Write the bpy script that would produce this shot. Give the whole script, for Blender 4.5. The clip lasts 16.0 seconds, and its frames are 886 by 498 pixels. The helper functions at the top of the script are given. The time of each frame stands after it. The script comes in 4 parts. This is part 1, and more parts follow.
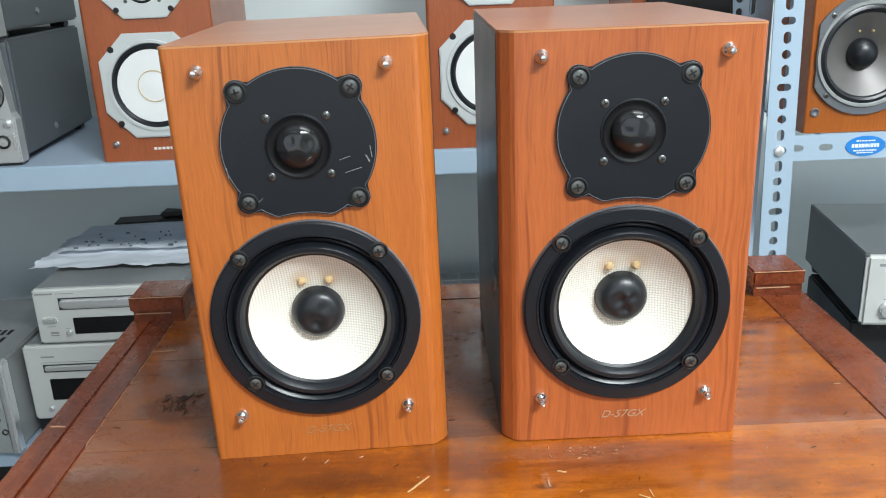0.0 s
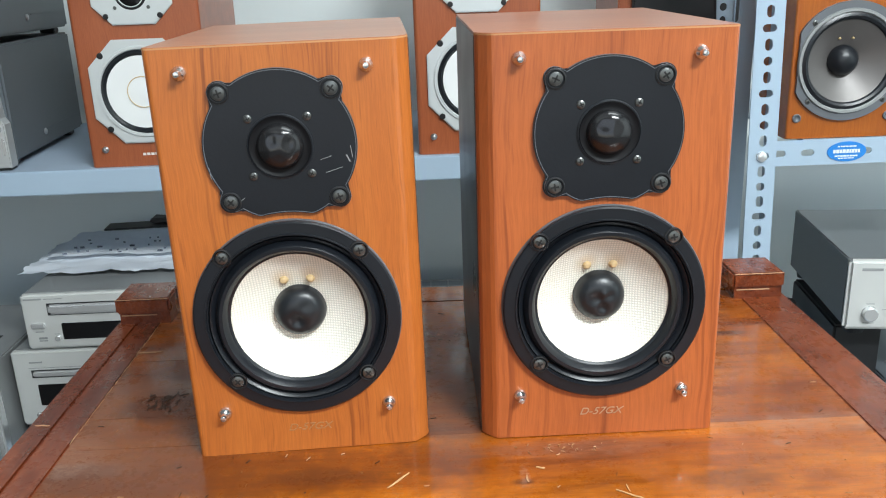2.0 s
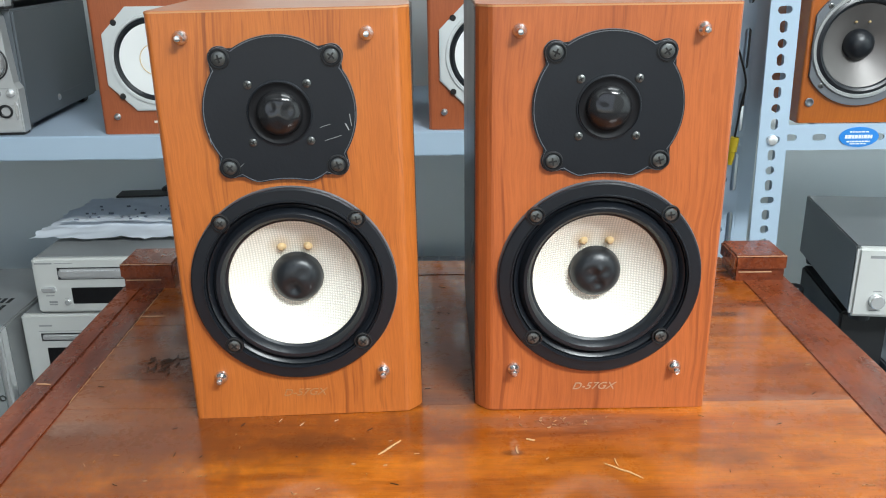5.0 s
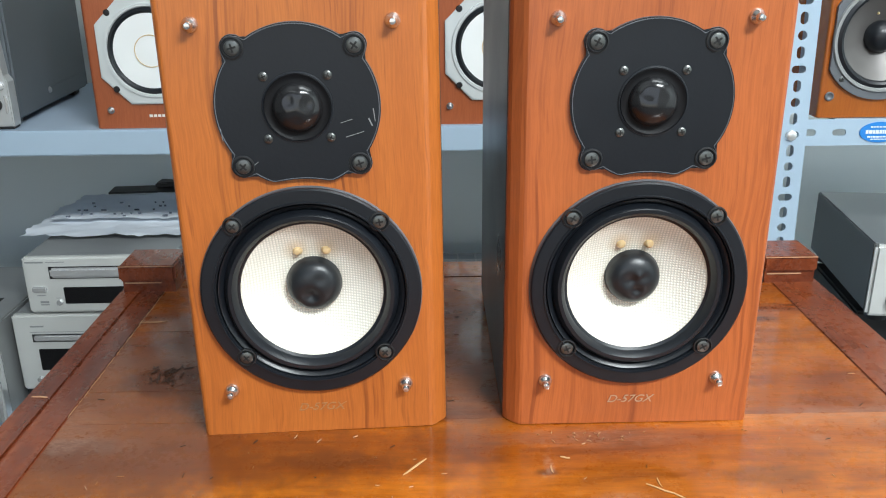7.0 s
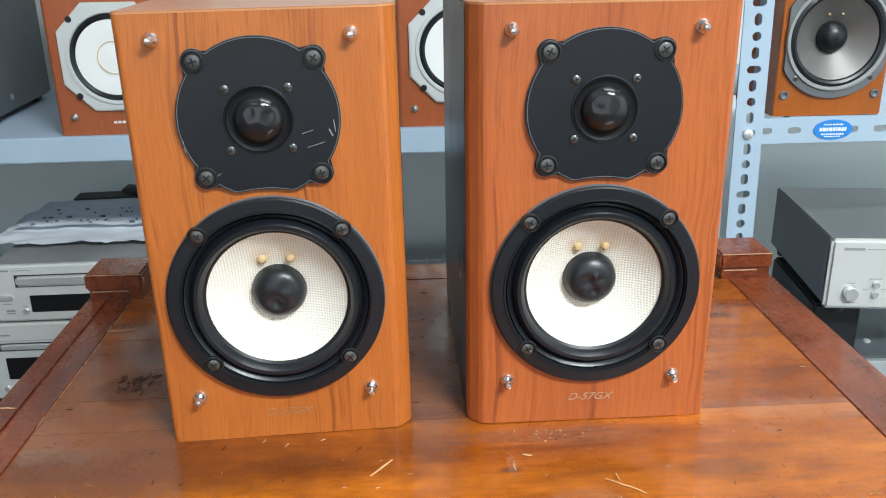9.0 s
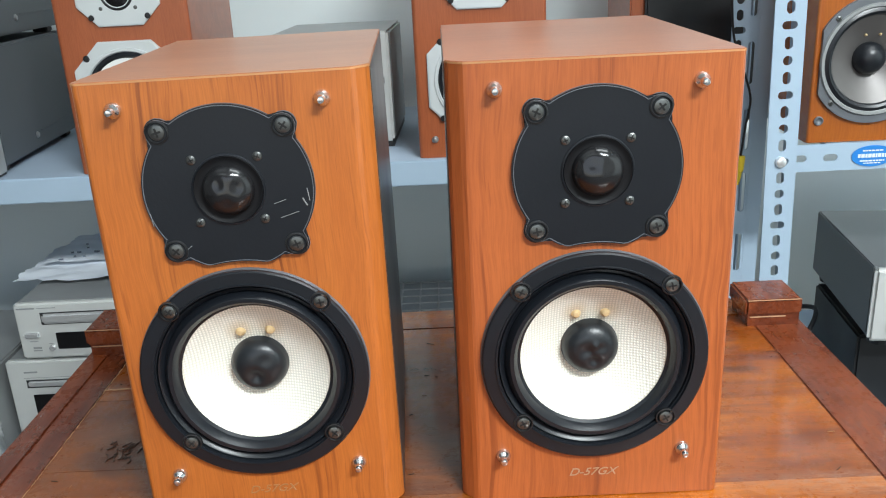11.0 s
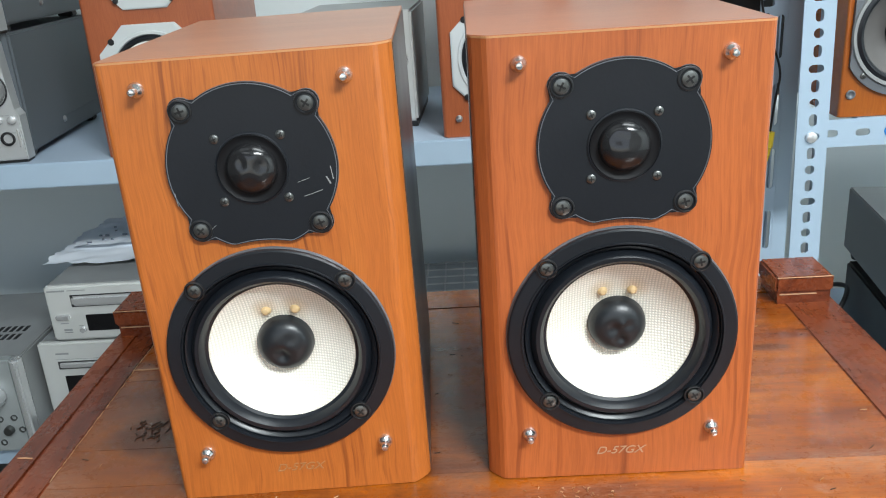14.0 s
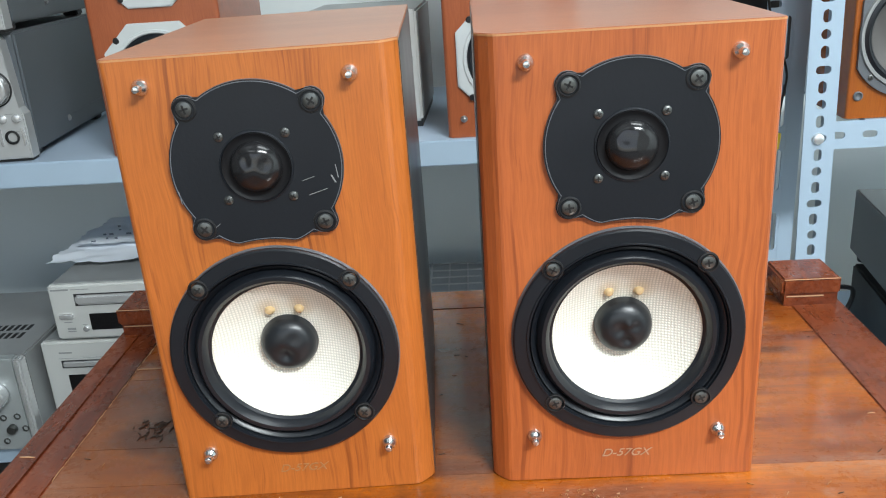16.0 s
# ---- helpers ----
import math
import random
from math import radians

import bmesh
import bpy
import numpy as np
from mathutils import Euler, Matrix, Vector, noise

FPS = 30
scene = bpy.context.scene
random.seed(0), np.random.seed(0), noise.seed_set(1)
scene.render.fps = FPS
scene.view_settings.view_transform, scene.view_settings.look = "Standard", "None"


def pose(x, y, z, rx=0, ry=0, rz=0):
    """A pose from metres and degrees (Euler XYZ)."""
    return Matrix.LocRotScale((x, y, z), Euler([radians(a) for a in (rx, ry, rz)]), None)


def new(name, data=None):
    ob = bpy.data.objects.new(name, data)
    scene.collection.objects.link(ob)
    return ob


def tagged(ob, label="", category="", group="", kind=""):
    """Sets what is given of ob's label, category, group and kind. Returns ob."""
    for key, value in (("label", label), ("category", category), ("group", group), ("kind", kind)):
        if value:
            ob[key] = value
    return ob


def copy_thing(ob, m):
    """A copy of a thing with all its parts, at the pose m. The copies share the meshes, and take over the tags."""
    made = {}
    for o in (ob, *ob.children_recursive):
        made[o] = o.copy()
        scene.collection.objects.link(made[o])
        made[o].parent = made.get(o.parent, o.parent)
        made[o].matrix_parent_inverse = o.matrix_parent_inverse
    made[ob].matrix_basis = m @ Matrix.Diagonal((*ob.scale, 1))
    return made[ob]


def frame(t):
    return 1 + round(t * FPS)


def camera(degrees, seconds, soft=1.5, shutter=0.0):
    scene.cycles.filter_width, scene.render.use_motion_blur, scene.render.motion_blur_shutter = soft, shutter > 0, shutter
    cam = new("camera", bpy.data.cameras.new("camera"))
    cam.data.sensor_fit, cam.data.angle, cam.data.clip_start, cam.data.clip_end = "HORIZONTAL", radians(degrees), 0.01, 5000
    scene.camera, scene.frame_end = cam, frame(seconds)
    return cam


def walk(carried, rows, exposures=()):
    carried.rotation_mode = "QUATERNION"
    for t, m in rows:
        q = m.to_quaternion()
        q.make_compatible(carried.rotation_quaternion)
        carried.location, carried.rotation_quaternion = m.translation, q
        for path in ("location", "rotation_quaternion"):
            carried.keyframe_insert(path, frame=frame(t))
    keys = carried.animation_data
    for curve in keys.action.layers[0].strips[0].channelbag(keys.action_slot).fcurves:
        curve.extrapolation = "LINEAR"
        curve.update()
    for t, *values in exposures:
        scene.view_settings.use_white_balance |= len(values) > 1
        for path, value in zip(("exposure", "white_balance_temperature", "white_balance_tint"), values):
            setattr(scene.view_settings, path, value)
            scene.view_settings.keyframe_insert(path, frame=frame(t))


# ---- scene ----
cam = camera(55.4, 16.0, soft=1.1)
# seconds, place, turn in degrees
PATH = [
    (0.0, -0.0042, -0.5559, 1.0805, 71.49, 2.10, -1.18),
    (0.5, -0.0086, -0.5689, 1.0777, 71.64, 1.83, -1.42),
    (1.0, 0.0028, -0.5656, 1.0765, 72.03, 1.82, -1.58),
    (1.5, 0.0034, -0.5640, 1.0764, 72.13, 1.84, -1.61),
    (2.0, 0.0047, -0.5674, 1.0760, 72.12, 1.96, -1.63),
    (2.5, 0.0090, -0.5890, 1.0734, 72.20, 1.14, -1.07),
    (3.0, 0.0153, -0.5816, 1.0701, 72.48, 0.58, -0.17),
    (3.5, 0.0241, -0.5896, 1.0712, 72.49, 0.61, 0.09),
    (5.8, 0.0024, -0.5653, 1.0722, 70.01, 0.70, -0.36),
    (6.0, -0.0012, -0.5761, 1.0779, 70.19, 0.50, -0.20),
    (6.5, -0.0010, -0.5592, 1.0759, 70.48, 0.70, -0.66),
    (7.0, -0.0088, -0.5297, 1.0648, 70.28, 0.56, -0.87),
    (7.5, -0.0124, -0.5415, 1.0661, 70.02, 0.32, -1.25),
    (8.0, -0.0096, -0.5448, 1.0692, 70.07, 0.29, -2.11),
    (8.5, -0.0060, -0.5400, 1.0706, 70.06, 0.50, -2.81),
    (9.0, -0.0020, -0.5415, 1.0743, 70.12, 0.89, -3.02),
    (9.2, -0.0005, -0.5453, 1.0753, 70.12, 1.20, -3.11),
    (11.3, 0.0441, -0.4895, 1.0991, 70.91, 2.96, 0.16),
    (11.5, 0.0447, -0.4874, 1.0991, 70.74, 3.16, 0.35),
    (12.0, 0.0444, -0.4907, 1.0967, 70.43, 3.67, 0.57),
    (12.5, 0.0416, -0.4955, 1.0983, 70.05, 3.75, 0.78),
    (13.0, 0.0367, -0.4966, 1.0973, 69.87, 3.40, 1.06),
    (13.5, 0.0378, -0.4931, 1.0942, 69.74, 3.49, 1.11),
    (14.0, 0.0406, -0.4934, 1.0944, 69.68, 3.67, 1.20),
    (14.5, 0.0379, -0.4937, 1.0946, 69.79, 3.22, 1.50),
    (15.0, 0.0384, -0.4935, 1.0941, 69.87, 3.09, 1.58),
    (15.5, 0.0400, -0.4931, 1.0946, 69.88, 3.40, 1.56),
    (16.0, 0.0393, -0.4899, 1.0923, 69.77, 3.51, 1.52),
]
walk(cam, [(t, pose(*row)) for t, *row in PATH])

# ---------- world and light ----------
world = bpy.data.worlds.new("world")
scene.world = world
world.use_nodes = True
wn = world.node_tree
sky = wn.nodes.new("ShaderNodeTexSky")
sky.sky_type = "NISHITA"
sky.sun_disc = False
sky.sun_elevation, sky.sun_rotation = radians(50), radians(200)
wn.links.new(sky.outputs[0], wn.nodes["Background"].inputs[0])
wn.nodes["Background"].inputs[1].default_value = 0.12


def area_lamp(name, m, sx, sy, watts, colour):
    d = bpy.data.lights.new(name, "AREA")
    d.shape, d.size, d.size_y, d.energy, d.color = "RECTANGLE", sx, sy, watts, colour
    ob = new(name, d)
    ob.matrix_world = m
    return ob


LIGHT = 0.98
# Fixtures are unseen: the last follows shadow angles, the others are added fill.
LAMPS = ((-0.95, -0.55, 2), (-0.95, -1.9, 6), (0.80, -0.40, 24), (1.25, -1.95, 212))
for lx, ly, watts in LAMPS:
    area_lamp("assumed_lamp_light", pose(lx, ly, 2.86), 1.3, 0.5, watts * LIGHT, (0.90, 0.975, 1.0))
# Fill for the speaker fronts, from an assumed and unseen shop opening.
area_lamp("assumed_front_daylight", pose(-0.3, -3.35, 1.5, 90, 0, 0), 3.2, 2.2, 17 * LIGHT, (0.92, 0.97, 1.0))


# ---------- materials ----------
def nodes_of(name):
    m = bpy.data.materials.new(name)
    m.use_nodes = True
    nt = m.node_tree
    return m, nt, nt.nodes["Principled BSDF"]


def add(nt, kind, **values):
    n = nt.nodes.new(kind)
    for k, v in values.items():
        n.inputs[k].default_value = v
    return n


def ramp(nt, source, stops):
    r = nt.nodes.new("ShaderNodeValToRGB")
    while len(r.color_ramp.elements) < len(stops):
        r.color_ramp.elements.new(0.5)
    for e, (p, c) in zip(r.color_ramp.elements, stops):
        e.position, e.color = p, (*c, 1)
    nt.links.new(source, r.inputs[0])
    return r


def mapped(nt, scale, rot=(0, 0, 0)):
    tc = nt.nodes.new("ShaderNodeTexCoord")
    mp = nt.nodes.new("ShaderNodeMapping")
    mp.inputs["Scale"].default_value = scale
    mp.inputs["Rotation"].default_value = rot
    nt.links.new(tc.outputs["Object"], mp.inputs[0])
    return mp


def bump(nt, bsdf, source, strength, distance=0.001):
    b = nt.nodes.new("ShaderNodeBump")
    b.inputs["Strength"].default_value, b.inputs["Distance"].default_value = strength, distance
    nt.links.new(source, b.inputs["Height"])
    nt.links.new(b.outputs[0], bsdf.inputs["Normal"])
    return b


def mix(nt, a, b, factor, how="MIX", fac=None):
    m = nt.nodes.new("ShaderNodeMix")
    m.data_type, m.blend_type = "RGBA", how
    for sock, val in ((m.inputs[6], a), (m.inputs[7], b)):
        if isinstance(val, tuple):
            sock.default_value = (*val, 1)
        else:
            nt.links.new(val, sock)
    if fac is None:
        nt.links.new(factor, m.inputs[0])
    else:
        m.inputs[0].default_value = fac
    return m.outputs[2]


def plain(name, colour, rough=0.5, metal=0.0, spread=0.12, scale=60, relief=0.05, coat=0.0, spec=0.5):
    """Paint, plastic or metal with a faint mottling and fine relief."""
    m, nt, b = nodes_of(name)
    b.inputs["Metallic"].default_value = metal
    mp = mapped(nt, (1, 1, 1))
    big = add(nt, "ShaderNodeTexNoise", Scale=scale * 0.15, Detail=4.0)
    fine = add(nt, "ShaderNodeTexNoise", Scale=scale * 8, Detail=2.0)
    for n in (big, fine):
        nt.links.new(mp.outputs[0], n.inputs["Vector"])
    lo = tuple(c * (1 - spread) for c in colour)
    hi = tuple(min(1, c * (1 + spread)) for c in colour)
    nt.links.new(ramp(nt, big.outputs[0], [(0.3, lo), (0.7, hi)]).outputs[0], b.inputs["Base Color"])
    r = ramp(nt, big.outputs[0], [(0.3, (rough * 0.85,) * 3), (0.7, (min(1, rough * 1.15),) * 3)])
    nt.links.new(r.outputs[0], b.inputs["Roughness"])
    b.inputs["Coat Weight"].default_value = coat
    b.inputs["Specular IOR Level"].default_value = spec
    bump(nt, b, fine.outputs[0], relief, 0.0006)
    return m


def veneer(name, light, mid, dark, rough=0.32, coat=0.28, along="z", streak=1.0):
    """Printed wood veneer: soft bands, wavering dark grain lines in groups and short dashes."""
    m, nt, b = nodes_of(name)
    info = nt.nodes.new("ShaderNodeObjectInfo")
    flat = mapped(nt, (1, 1, 1), (0, radians(90), 0) if along == "x" else (0, 0, 0))
    waver = add(nt, "ShaderNodeTexNoise", Scale=9.0, Detail=2.0)
    nt.links.new(flat.outputs[0], waver.inputs["Vector"])
    push = nt.nodes.new("ShaderNodeVectorMath")
    push.operation = "MULTIPLY_ADD"
    nt.links.new(waver.outputs["Color"], push.inputs[0])
    push.inputs[1].default_value = (0.016, 0.016, 0.0)
    nt.links.new(flat.outputs[0], push.inputs[2])
    off = nt.nodes.new("ShaderNodeVectorMath")
    off.operation = "MULTIPLY_ADD"
    nt.links.new(info.outputs["Random"], off.inputs[0])
    off.inputs[1].default_value = (3.1, 5.7, 2.3)
    nt.links.new(push.outputs[0], off.inputs[2])

    def stretched(along_grain, scale, detail, roughness=0.5):
        mp = nt.nodes.new("ShaderNodeMapping")
        mp.inputs["Scale"].default_value = (1, 1 if along == "x" else 0.03, along_grain * 0.6)
        nt.links.new(off.outputs[0], mp.inputs[0])
        n = add(nt, "ShaderNodeTexNoise", Scale=scale, Detail=detail, Roughness=roughness)
        nt.links.new(mp.outputs[0], n.inputs["Vector"])
        return n.outputs[0]

    broad = stretched(0.05, 24.0, 3.0)
    group = stretched(0.05, 34.0, 2.0)
    line = stretched(0.035, 300.0, 2.0)
    dash = stretched(0.075, 520.0, 2.0)
    pore = stretched(0.06, 900.0, 3.0, 0.7)
    cloud = add(nt, "ShaderNodeTexNoise", Scale=5.0, Detail=3.0)
    nt.links.new(flat.outputs[0], cloud.inputs["Vector"])
    base = ramp(nt, broad, [(0.34, mid), (0.62, light)]).outputs[0]
    where = ramp(nt, group, [(0.50, (0, 0, 0)), (0.64, (1, 1, 1))]).outputs[0]
    thin = ramp(nt, line, [(0.50, (0, 0, 0)), (0.60, (streak * 0.75,) * 3)]).outputs[0]
    short = ramp(nt, dash, [(0.62, (0, 0, 0)), (0.70, (streak * 0.38,) * 3)]).outputs[0]
    c = mix(nt, base, dark, mix(nt, thin, where, None, "MULTIPLY", 1.0))
    c = mix(nt, c, dark, short)
    pores = ramp(nt, pore, [(0.40, (0.88, 0.86, 0.84)), (0.6, (1.04, 1.04, 1.04))]).outputs[0]
    c = mix(nt, c, pores, None, "MULTIPLY", 1.0)
    shade = ramp(nt, cloud.outputs[0], [(0.3, (0.90, 0.88, 0.86)), (0.7, (1.06, 1.06, 1.05))]).outputs[0]
    c = mix(nt, c, shade, None, "MULTIPLY", 1.0)
    nt.links.new(c, b.inputs["Base Color"])
    b.inputs["Roughness"].default_value = rough
    b.inputs["Coat Weight"].default_value = coat
    b.inputs["Coat Roughness"].default_value = 0.25
    bump(nt, b, pore, 0.08, 0.0004)
    return m


# Last three: shade painted in with darker wood, at left and speaker gap.
STAINS_AND_SHADE = (  # x, y, reach along x, reach along y, strength
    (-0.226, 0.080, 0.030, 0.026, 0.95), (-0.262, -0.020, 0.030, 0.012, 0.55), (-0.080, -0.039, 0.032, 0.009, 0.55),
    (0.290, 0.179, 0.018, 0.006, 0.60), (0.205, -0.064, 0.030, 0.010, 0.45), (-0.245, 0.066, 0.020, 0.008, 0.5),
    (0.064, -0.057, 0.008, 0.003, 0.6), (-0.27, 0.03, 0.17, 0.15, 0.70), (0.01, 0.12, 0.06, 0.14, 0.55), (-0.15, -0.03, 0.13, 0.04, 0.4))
HAZES = (
    (0.315, 0.006, 0.050, 0.012, 0.38), (0.245, 0.012, 0.060, 0.008, 0.24), (0.103, -0.016, 0.060, 0.010, 0.26),
    (-0.276, 0.003, 0.022, 0.024, 0.30), (-0.250, -0.016, 0.030, 0.010, 0.24), (-0.225, 0.115, 0.035, 0.018, 0.22),
    (0.020, 0.050, 0.020, 0.060, 0.18), (0.066, -0.050, 0.003, 0.010, 0.40), (0.261, -0.022, 0.006, 0.004, 0.5))


def varnished(name, light, mid, dark, along="x", marks=True):
    """Worn glossy varnish over reddish boards: figured grain, knots, stains, painted-in shade and dusty scuffs."""
    m, nt, b = nodes_of(name)
    stretch = {"x": (0.14, 1, 1), "y": (1, 0.14, 1)}[along]
    info = nt.nodes.new("ShaderNodeObjectInfo")
    flat = mapped(nt, (1, 1, 1))
    mp = mapped(nt, stretch)
    off = nt.nodes.new("ShaderNodeVectorMath")
    off.operation = "MULTIPLY_ADD"
    nt.links.new(info.outputs["Random"], off.inputs[0])
    off.inputs[1].default_value = (2.3, 4.1, 7.7)
    nt.links.new(mp.outputs[0], off.inputs[2])
    broad = add(nt, "ShaderNodeTexNoise", Scale=15.0, Detail=5.0, Roughness=0.55, Distortion=0.8)
    figure = add(nt, "ShaderNodeTexNoise", Scale=60.0, Detail=4.0, Roughness=0.6, Distortion=0.6)
    grain = add(nt, "ShaderNodeTexNoise", Scale=330.0, Detail=4.0, Roughness=0.7)
    cloud = add(nt, "ShaderNodeTexNoise", Scale=6.0, Detail=5.0, Roughness=0.6)
    scuff = add(nt, "ShaderNodeTexNoise", Scale=60.0, Detail=8.0, Roughness=0.75)
    for n in (broad, grain, figure):
        nt.links.new(off.outputs[0], n.inputs["Vector"])
    for n in (cloud, scuff):
        nt.links.new(flat.outputs[0], n.inputs["Vector"])
    c = ramp(nt, broad.outputs[0], [(0.32, dark), (0.47, mid), (0.64, light)]).outputs[0]
    f = ramp(nt, figure.outputs[0], [(0.36, (0.62, 0.54, 0.46)), (0.52, (1.05, 1.05, 1.05))]).outputs[0]
    c = mix(nt, c, f, None, "MULTIPLY", 0.8)
    g = ramp(nt, grain.outputs[0], [(0.4, (0.80, 0.75, 0.70)), (0.58, (1.06, 1.06, 1.06))]).outputs[0]
    c = mix(nt, c, g, None, "MULTIPLY", 1.0)
    s = ramp(nt, cloud.outputs[0], [(0.36, (0.66, 0.58, 0.54)), (0.56, (1.06, 1.06, 1.06))]).outputs[0]
    c = mix(nt, c, s, None, "MULTIPLY", 0.8)
    rough = ramp(nt, scuff.outputs[0], [(0.35, (0.22, 0.22, 0.22)), (0.58, (0.32, 0.32, 0.32)), (0.72, (0.5, 0.5, 0.5))]).outputs[0]

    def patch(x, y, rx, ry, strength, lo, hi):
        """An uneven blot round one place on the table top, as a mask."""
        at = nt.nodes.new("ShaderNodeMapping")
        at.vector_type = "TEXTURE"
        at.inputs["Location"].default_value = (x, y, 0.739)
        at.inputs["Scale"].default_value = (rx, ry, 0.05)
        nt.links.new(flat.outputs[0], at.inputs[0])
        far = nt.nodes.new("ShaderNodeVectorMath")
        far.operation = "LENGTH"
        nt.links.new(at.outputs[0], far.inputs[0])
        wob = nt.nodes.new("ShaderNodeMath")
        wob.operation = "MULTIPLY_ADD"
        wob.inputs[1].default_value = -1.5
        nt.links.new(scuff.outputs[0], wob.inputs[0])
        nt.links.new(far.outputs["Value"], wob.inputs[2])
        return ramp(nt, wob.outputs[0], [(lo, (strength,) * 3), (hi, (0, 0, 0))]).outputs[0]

    if marks:
        scratchy = add(nt, "ShaderNodeTexNoise", Scale=240.0, Detail=6.0, Roughness=0.75, Distortion=1.5)
        nt.links.new(mapped(nt, (0.45, 1, 1), (0, 0, radians(20))).outputs[0], scratchy.inputs["Vector"])
        streaks = ramp(nt, scratchy.outputs[0], [(0.44, (0.12, 0.12, 0.12)), (0.66, (1, 1, 1))]).outputs[0]
        for x, y, rx, ry, k in STAINS_AND_SHADE:
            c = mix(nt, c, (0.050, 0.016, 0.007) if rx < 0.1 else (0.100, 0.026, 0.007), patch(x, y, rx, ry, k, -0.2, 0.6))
        for x, y, rx, ry, k in HAZES:
            dust = mix(nt, patch(x, y, rx, ry, k, 0.0, 0.75), streaks, None, "MULTIPLY", 1.0)
            c = mix(nt, c, (0.42, 0.27, 0.21), dust)
            rough = mix(nt, rough, (0.6, 0.6, 0.6), dust)
    nt.links.new(c, b.inputs["Base Color"])
    nt.links.new(rough, b.inputs["Roughness"])
    b.inputs["Coat Weight"].default_value = 0.42
    b.inputs["Coat Roughness"].default_value = 0.08
    b.inputs["Specular IOR Level"].default_value = 0.3
    bump(nt, b, cloud.outputs[0], 0.15, 0.002)
    return m


def woven(name, colour, zc=0.1072):
    """Cream woven cone: a crossing weave in relief, browned round the terminals and at the rim."""
    m, nt, b = nodes_of(name)
    flat = mapped(nt, (1, 1, 1))
    waves = []
    for axis in ("X", "Z"):
        w = nt.nodes.new("ShaderNodeTexWave")
        w.bands_direction = axis
        w.inputs["Scale"].default_value = 165.0
        w.inputs["Distortion"].default_value = 0.35
        nt.links.new(flat.outputs[0], w.inputs["Vector"])
        waves.append(w.outputs["Fac"])
    mul = nt.nodes.new("ShaderNodeMath")
    mul.operation = "MULTIPLY"
    nt.links.new(waves[0], mul.inputs[0])
    nt.links.new(waves[1], mul.inputs[1])
    cloud = add(nt, "ShaderNodeTexNoise", Scale=24.0, Detail=4.0)
    nt.links.new(flat.outputs[0], cloud.inputs["Vector"])
    weave = ramp(nt, mul.outputs[0], [(0.04, tuple(c * 0.76 for c in colour)), (0.32, colour)]).outputs[0]
    tone = ramp(nt, cloud.outputs[0], [(0.3, (0.95, 0.94, 0.91)), (0.7, (1, 1, 1))]).outputs[0]
    c = mix(nt, weave, tone, None, "MULTIPLY", 1.0)
    for x, z, near, far, k in ((0.0097, zc + 0.0255, 0.002, 0.011, 0.6), (-0.0097, zc + 0.0255, 0.002, 0.011, 0.6), (0.0, zc, 0.019, 0.024, 0.10)):
        d = nt.nodes.new("ShaderNodeVectorMath")
        d.operation = "DISTANCE"
        d.inputs[1].default_value = (x, 0.013, z)
        nt.links.new(flat.outputs[0], d.inputs[0])
        c = mix(nt, c, (0.50, 0.33, 0.15), ramp(nt, d.outputs["Value"], [(near, (k,) * 3), (far, (0, 0, 0))]).outputs[0])
    rim = nt.nodes.new("ShaderNodeVectorMath")
    rim.operation = "DISTANCE"
    rim.inputs[1].default_value = (0.0, 0.002, zc)
    nt.links.new(flat.outputs[0], rim.inputs[0])
    c = mix(nt, c, (0.45, 0.31, 0.14), ramp(nt, rim.outputs["Value"], [(0.0468, (0, 0, 0)), (0.0492, (0.55, 0.55, 0.55))]).outputs[0])
    nt.links.new(c, b.inputs["Base Color"])
    b.inputs["Roughness"].default_value = 0.36
    bump(nt, b, mul.outputs[0], 0.6, 0.0006)
    return m


VENEER_L = veneer("veneer_honey", (0.49, 0.145, 0.027), (0.43, 0.120, 0.022), (0.15, 0.031, 0.008), streak=0.85)
VENEER_R = veneer("veneer_cherry", (0.44, 0.116, 0.030), (0.39, 0.097, 0.025), (0.16, 0.030, 0.009), streak=0.7)
VENEER_BACK = veneer("veneer_red_brown", (0.36, 0.095, 0.034), (0.33, 0.085, 0.03), (0.28, 0.065, 0.024), streak=0.5)
GLOSS_ORANGE = veneer("veneer_orange_gloss", (0.37, 0.098, 0.010), (0.31, 0.076, 0.008), (0.30, 0.065, 0.008), 0.2, 0.5, streak=0.6)
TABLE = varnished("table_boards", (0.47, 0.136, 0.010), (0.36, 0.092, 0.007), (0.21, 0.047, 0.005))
TABLE_RAIL = varnished("table_rails", (0.21, 0.048, 0.013), (0.155, 0.033, 0.010), (0.09, 0.018, 0.007), "y", False)
VENEER_TOP_L = veneer("veneer_top_honey", (0.40, 0.145, 0.055), (0.35, 0.120, 0.044), (0.25, 0.060, 0.016), along="x", streak=0.5)
VENEER_TOP_R = veneer("veneer_top_cherry", (0.39, 0.130, 0.052), (0.34, 0.110, 0.044), (0.25, 0.055, 0.016), along="x", streak=0.5)
VINYL = plain("charcoal_side_vinyl", (0.050, 0.043, 0.042), 0.32, spread=0.18, relief=0.1)
VENEER_EDGE = plain("pale_veneer_edge", (0.50, 0.24, 0.10), 0.45, spread=0.15)
BLACK = plain("black_plastic", (0.008, 0.0085, 0.0095), 0.42, spread=0.2)
MATT = plain("matt_black_recess", (0.006, 0.006, 0.007), 0.55, spec=0.2)
SATIN = plain("black_satin_plate", (0.0090, 0.0110, 0.0145), 0.34, spread=0.18, relief=0.12, spec=0.38)
